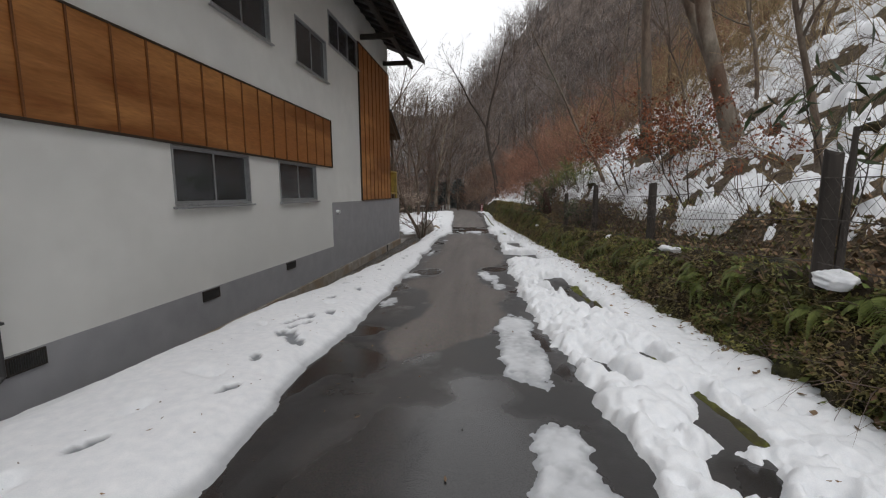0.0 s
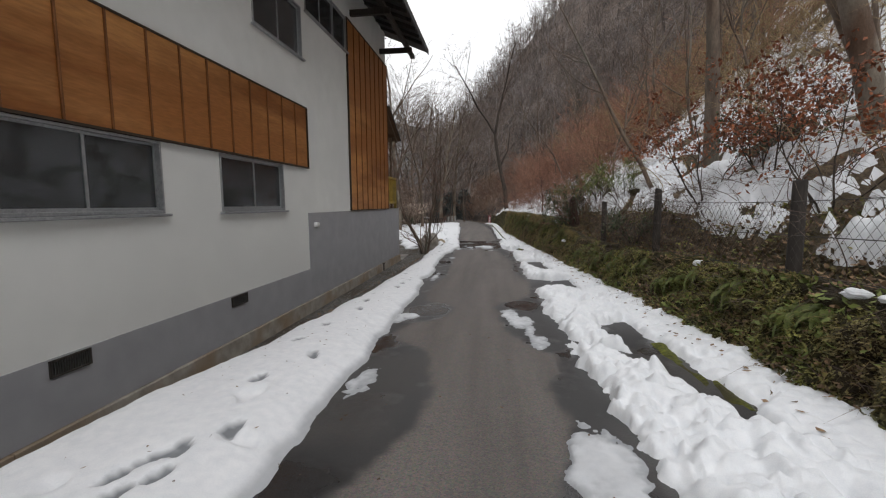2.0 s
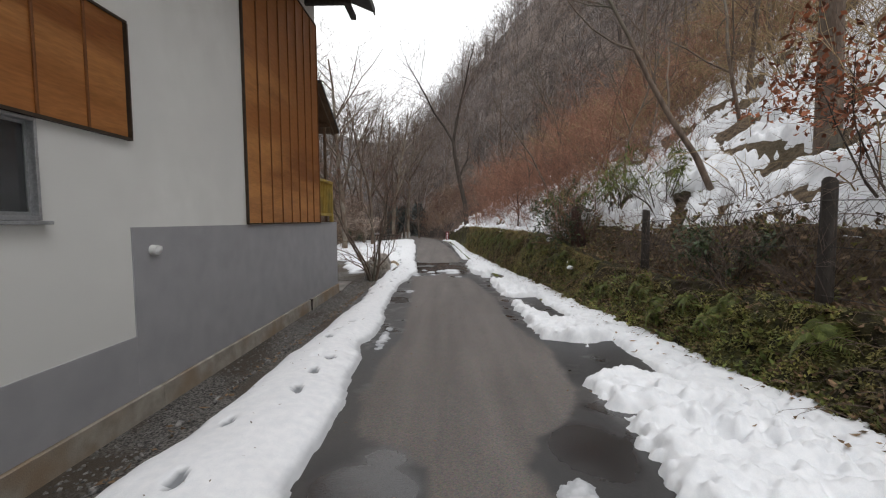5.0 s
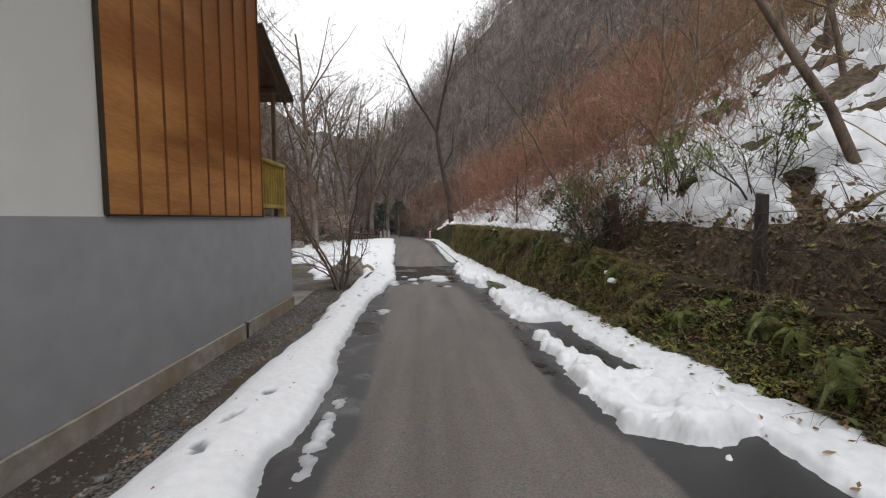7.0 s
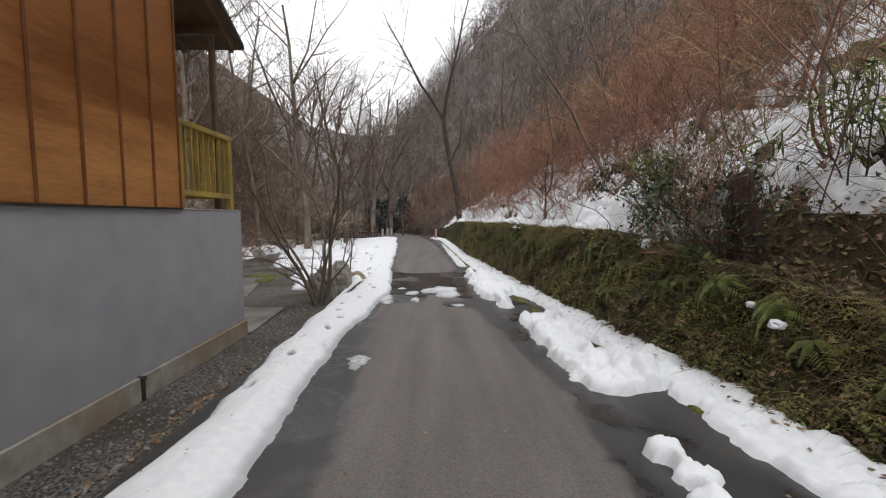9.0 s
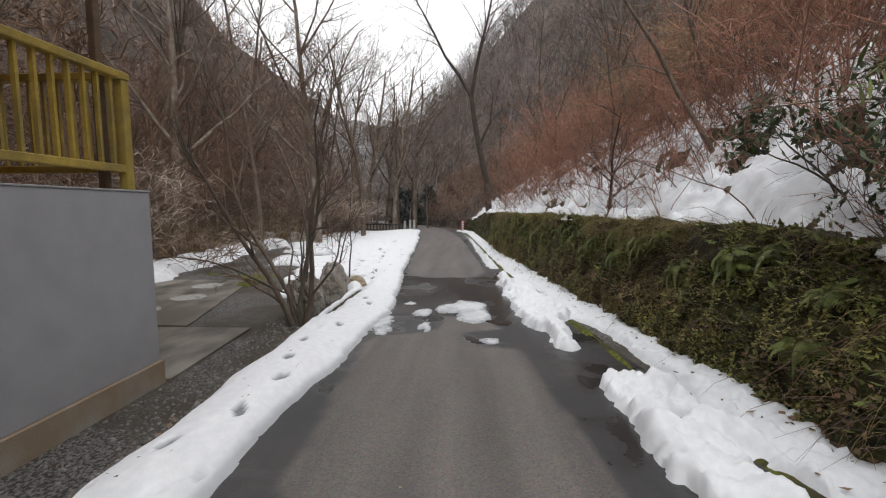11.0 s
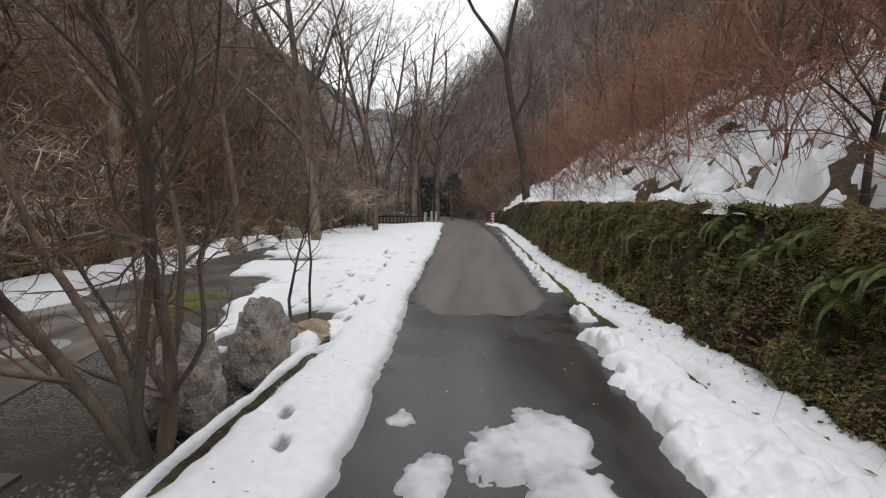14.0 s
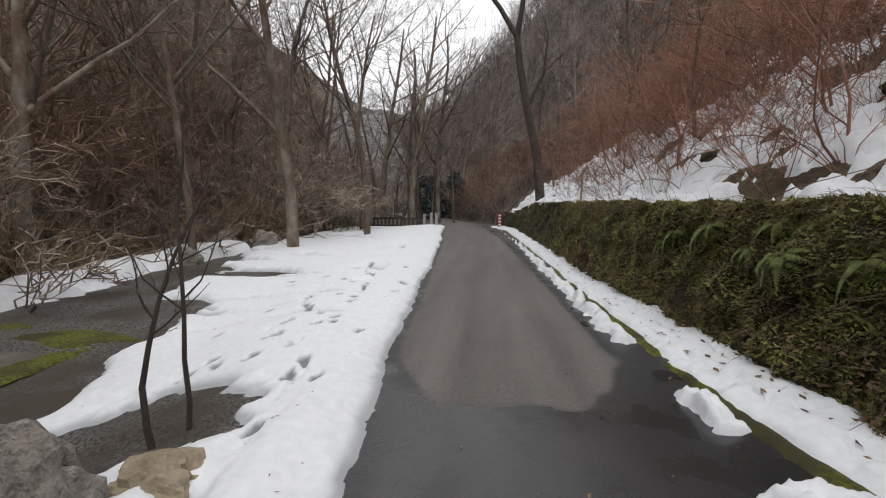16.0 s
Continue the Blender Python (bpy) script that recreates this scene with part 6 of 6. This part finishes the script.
def canes(name, label, mat, n, y0, y1, d0, d1, length, seed, side=-0.7, radius=0.008):
    """Long stems that rise from the slope, arch over and hang out above the bank, with short side twigs."""
    r, segs = np.random.default_rng(seed), []
    for _ in range(n):
        y = r.uniform(y0, y1)
        x = float(wall_x(y)) + d0 + (d1 - d0) * r.random()
        p, d = np.array([x, y, gz(x, y) - 0.05]), unit(np.array([side * r.uniform(0.3, 1.2), r.normal(-0.1, 0.5), r.uniform(0.5, 1.2)]))
        L, k = length * r.uniform(0.5, 1.3), 9
        for i in range(k):
            q = p + d * L / k
            w0, w1 = radius * (1.15 - i / k), radius * (1.15 - (i + 1) / k)
            segs.append((tuple(p), tuple(q), w0, w1))
            if i > 1:
                for _ in range(2):
                    t = unit(d + r.normal(0, 0.6, 3))
                    a = p + (q - p) * r.random()
                    b = a + t * L * r.uniform(0.07, 0.2)
                    segs.append((tuple(a), tuple(b), w1 * 0.6, 0.0015))
                    segs.append((tuple(b), tuple(b + unit(t + r.normal(0, 0.5, 3)) * L * 0.08), 0.002, 0.0012))
            p, d = q, unit(d + r.normal(0, 0.11, 3) + np.array([0.04 * side, 0, -0.15]))
    return tagged(mesh_object(name, *seg_tubes(segs, 3), mat), label, "brambles", kind="stuff")


canes("brambles", "dark red-brown arching stems leaning out over the bank", BRAMBLE, 150, 16, 37, 0.6, 4.5, 2.4, 501)
canes("brambles", "reddish arching stems high on the slope", REDTWIG, 110, 18, 44, 4, 10, 3.4, 502, radius=0.012)
canes("brambles", "straw-brown arching stems among the slope's snow", STRAW, 90, 4, 20, 1.0, 7, 2.2, 503)
canes("brambles", "thin bare stems trailing over the dark rise", TWIG, 60, 7, 19, 0.6, 1.6, 1.3, 504, radius=0.006)

TANGLE = [seg_tubes(all_segs(tree_levels(s, 3.4, 0.040, (7, 5, 4), 0.95, 0.0, (0.1, 0), 0.26, 0.62, stems=3, flare=0.7, bare=0.15, nseg=(6, 5, 3, 2), fine=0.008)), 3, 1.5) for s in (511, 512, 513)]
r = np.random.default_rng(514)
places = [(r.uniform(-16.5, -10.9), r.uniform(19, 48)) for _ in range(46)]
wood("pale_thicket", "tangle of crooked pale bare branches beyond the yard", PALETWIG, TANGLE, places, [r.uniform(0.7, 1.7) for _ in places], r, 0.3)
places = [(r.uniform(-22, -13), r.uniform(18, 52)) for _ in range(46)]
wood("brown_thicket", "tangle of brown branches beyond the stream", BROWNTWIG, TANGLE, places, [r.uniform(1.2, 2.6) for _ in places], r, 0.3)

r = np.random.default_rng(521)
ys = r.uniform(47, 70, 90)
places = [(float(wall_x(y)) + r.uniform(-0.2, 7), y) for y in ys]
wood("bend_brush", "bare brown brush where the lane bends away", BROWNTWIG, BRUSH, places, [r.uniform(0.7, 1.7) for _ in places], r, 0.3)
places = [(float(wall_x(y)) + r.uniform(0, 6), y) for y in r.uniform(47, 62, 16)]
wood("bend_thicket", "dark crooked branches where the lane bends away", BRAMBLE, TANGLE, places, [r.uniform(0.5, 1.0) for _ in places], r, 0.35)

# ---- leafy shrubs ----
def leafy(name, label, at, seed, height, leaves, mat, length, width, stems=6, flare=0.5, group="", droop=0.2):
    lv = tree_levels(seed, height, 0.016, (6, 4), 0.7, 0.0, (0, 0), 0.14, 0.55, stems=stems, flare=flare, bare=0.3)
    ob = thing(name, label, "shrub", at, group)
    tagged(part("stem_tangle", seg_tubes(all_segs(lv), 4), DARKBARK, ob), kind="stuff")
    ends = np.array([b for k in lv if k > 0 for a, b, _, _ in lv[k]])
    r = np.random.default_rng(seed)
    p = ends[r.integers(0, len(ends), leaves)] + r.normal(0, 0.05, (leaves, 3))
    tagged(part("foliage", leaf_quads(p, np.array([0, 0, 0.2]), length, width, r, droop), mat, ob), kind="stuff")
    return ob


for x, y, s in ((3.55, 8.3, 101), (3.8, 9.9, 102), (3.3, 10.9, 107)):
    leafy("shrub", "shrub holding withered red-brown leaves above the snow", (x, y, gz(x, y)), s, 1.7, 1300, REDLEAF, 0.075, 0.04, 6, 0.6, "red-leaved shrubs on the slope", 0.5)
for x, y, s, h in ((4.1, 10.7, 103, 1.1), (2.35, 19.3, 104, 1.2), (1.98, 17.3, 105, 1.25), (2.15, 18.1, 116, 1.0), (-12.0, 25.0, 108, 1.3), (-12.6, 28.5, 109, 1.2), (-9.2, 43.0, 110, 1.2), (2.6, 12.2, 111, 0.7)):
    leafy("shrub", "dark glossy evergreen shrub", (x, y, gz(x, y)), s, h, 900, EVERGREEN, 0.085, 0.034, 6, 0.55, "evergreen shrubs")
leafy("shrub", "broad-leaved evergreen plant with drooping long leaves by the fence", (3.25, 4.5, gz(3.25, 4.5)), 112, 1.7, 60, EVERGREEN, 0.24, 0.045, 3, 0.12, droop=1.2)

for x, y, s in ((2.45, 18.4, 113), (2.75, 16.4, 114), (3.0, 14.9, 115)):
    leafy("shrub", "yellow-green bamboo grass drooping over the bank", (x, y, gz(x, y)), s, 1.1, 520, FERN, 0.17, 0.022, 7, 0.45, "bamboo grass on the slope", 0.9)


def conifer(label, at, seed, height, spread, needles):
    r = np.random.default_rng(seed)
    ob = thing("conifer", label, "tree", at, "conifers up the valley")
    part("trunk", seg_paths([((0, 0, -0.3), (0, 0, height * 0.5), 0.16, 0.10), ((0, 0, height * 0.5), (0, 0, height), 0.10, 0.02)], 8), DARKBARK, ob, smooth=True)
    segs, ends = [], []
    for k in range(90):
        h = height * (0.08 + 0.9 * r.random())
        a, L = r.uniform(0, 6.28), spread * (1.05 - h / height) * r.uniform(0.6, 1.15)
        tip = (math.cos(a) * L, math.sin(a) * L, h - 0.25 * L)
        segs.append(((0, 0, h), tip, 0.03, 0.01))
        ends += [np.array((0, 0, h)) * (1 - u) + np.array(tip) * u for u in np.linspace(0.25, 1, 7)]
    tagged(part("bough", seg_tubes(segs, 4), DARKBARK, ob), kind="stuff")
    ends = np.array(ends)
    p = ends[r.integers(0, len(ends), needles)] + r.normal(0, 0.16, (needles, 3))
    tagged(part("foliage", leaf_quads(p, np.zeros(3), 0.42, 0.16, r, 0.5), EVERWOOD, ob), kind="stuff")
    return ob


for x, y, s, h, w in ((-6.6, 60, 131, 3.6, 2.4), (-8.2, 63, 132, 3.9, 2.6), (-4.9, 62, 133, 3.2, 2.2)):
    conifer("dark blue-green conifer at the valley bend", (x, y, gz(x, y)), s, h, w, 3200)


def fern_mesh(seed):
    r = np.random.default_rng(seed)
    quads = []
    for k in range(8):
        a, L = 2 * math.pi * k / 8 + r.uniform(-0.3, 0.3), r.uniform(0.18, 0.36)
        out = np.array([math.cos(a), math.sin(a), 0])
        side = np.array([-math.sin(a), math.cos(a), 0])
        for s in np.linspace(0.12, 1, 17):
            c = out * L * s * 0.9 + np.array([0, 0, L * (0.6 * s - 1.15 * s * s)])
            w = 0.075 * math.sin(math.pi * (0.12 + 0.86 * s)) ** 0.8 + 0.012
            for sg in (-1, 1):
                tip = c + side * sg * w + out * 0.03 - np.array([0, 0, 0.02])
                quads.append([c - out * 0.010, (c + tip) / 2 - out * 0.012 + np.array([0, 0, 0.006]), tip, (c + tip) / 2 + out * 0.012 + np.array([0, 0, 0.006])])
    v = np.array(quads).reshape(-1, 3)
    return v, np.arange(len(v)).reshape(-1, 4)


ferns = []
for k, (y, t) in enumerate(((1.9, 0.9), (5.4, 0.75), (7.9, 0.85), (10.4, 0.9), (11.6, 0.7), (13.4, 0.85), (14.4, 0.7), (17.2, 0.8), (19.5, 0.8), (20.9, 0.95), (21.8, 0.72), (23.2, 0.7), (24.0, 0.75), (26.8, 0.75), (28.2, 0.8), (30.2, 0.85),
                          (3.55, 0.75), (2.9, 0.8), (4.6, 0.9), (6.6, 0.8), (9.2, 0.7), (12.6, 0.75), (15.2, 0.6), (16.0, 0.85), (20.4, 0.7), (21.3, 0.85), (22.2, 0.9), (22.9, 0.8), (23.6, 0.92), (24.4, 0.85), (25.4, 0.8), (26.3, 0.9), (27.4, 0.85), (29.0, 0.9), (18.6, 0.5), *[(2.0 + 0.71 * i + 0.3 * math.sin(5 * i), 0.62 + 0.3 * abs(math.sin(2.3 * i))) for i in range(38)])):
    x, z = bank_point(np.array([y]), np.array([t]))
    m = pose(float(x[0]) - 0.04, y, float(z[0]) - 0.03, 0, -38, 40 * k)
    m = Matrix.Translation((float(x[0]) - 0.04, y, float(z[0]) - 0.03)) @ Matrix.Rotation(radians(-38), 4, "Y") @ Matrix.Rotation(radians(40 * k), 4, "Z")
    if k < 3:
        f = thing("fern", "green fern growing out of the mossy bank", "fern", group="ferns on the bank")
        tagged(part("foliage", fern_mesh(121 + k), FERN, f), kind="stuff")
        f.matrix_basis = m
        ferns.append(f)
    else:
        copy_thing(ferns[k % 3], m)

bm = bmesh.new()
bmesh.ops.create_cone(bm, cap_ends=True, segments=18, radius1=0.19, radius2=0.11, depth=1.25)
bmesh.ops.subdivide_edges(bm, edges=[e for e in bm.edges if abs(e.verts[0].co.z - e.verts[1].co.z) > 0.5], cuts=7)
for q in bm.verts:
    k = 1 + 0.35 * noise.noise(Vector((q.co.x * 9, q.co.y * 9, q.co.z * 1.5))) + 0.12 * noise.noise(q.co * 14)
    q.co = Vector((q.co.x * k, q.co.y * k, q.co.z + (0.10 * noise.noise(q.co * 11) if q.co.z > 0.5 else 0)))
bm.verts.index_update()
stump = mesh_object("tree_stump", [q.co[:] for q in bm.verts], [[q.index for q in f.verts] for f in bm.faces], STUMPWOOD, True)
bm.free()
stump.matrix_basis = Matrix.Translation((2.12, 16.95, 0.98)) @ Matrix.Rotation(radians(-6), 4, "Y")
tagged(stump, "rotting dark red-brown tree stump on the bank", "stump")

# snow left on the bank
for k, (y, t, r) in enumerate(((3.5, 0.95, 0.16), (3.1, 0.8, 0.08), (6.1, 0.95, 0.08), (6.4, 0.95, 0.09), (8.7, 0.95, 0.09), (15.9, 0.7, 0.08), (16.3, 0.75, 0.06), (18.3, 0.95, 0.16))):
    x, z = bank_point(np.array([y]), np.array([t]))
    boulder("snow_clump", "small clump of old snow caught on the bank", (float(x[0]) - 0.02, y, float(z[0]) + 0.02), (r * 0.75, r * 1.15, r * 0.5), 20 + k, SNOW, 0.4 * k, "snow clumps on the bank")["category"] = "snow"

# ---- the bridge railing, sign and stakes at the far end ----
rail = thing("bridge_railing", "weathered wooden railing of a small bridge", "railing", (0, 0, 0))
A, B = np.array([-11.2, 47.8]), np.array([-5.3, 46.6])
for h, w in ((-0.10, 0.06), (-0.52, 0.05)):
    part("rail", Geo().tube((A[0], A[1], h), (B[0], B[1], h), w, sides=6), DARKWOOD, rail)
for k in range(25):
    p = A + (B - A) * k / 24
    part("picket", Geo().box(p[0] - 0.05, p[0] + 0.05, p[1] - 0.03, p[1] + 0.03, -0.9, -0.12), DARKWOOD, rail)
for x, y, h in ((-5.35, 46.6, 0.16), (-5.0, 46.9, 0.22), (-4.65, 46.5, 0.20)):
    part("end_post", Geo().box(x - 0.08, x + 0.08, y - 0.08, y + 0.08, -0.9, h, 0.02), LID, rail, "pale weathered end post")
sign = thing("sign", "red roadside sign with pale lettering", "sign", (-1.12, 46.0, -0.6))
part("post", Geo().tube((0, 0, -0.3), (0, 0, 0.85), 0.03, sides=8), REDSIGN, sign)
board = part("board", Geo().box(-0.12, 0.12, -0.05, -0.032, -0.0, 0.86, 0.006), REDSIGN, sign)
for k in range(4):
    part("lettering", Geo().box(-0.07, 0.07, -0.0545, -0.0505, 0.66 - k * 0.17, 0.75 - k * 0.17), WHITEPAINT, board)
for x, y in ((0.62, 33.9), (0.80, 34.3)):
    tagged(mesh_object("stake", *(lambda g: (g.v, g.f))(Geo().tube((x, y, gz(x, y) - 0.2), (x + 0.03, y, gz(x, y) + 0.75), 0.03, 0.025, 7)), STRAW), "pale wooden stake in the snow on the bank", "stake", "stakes on the bank")
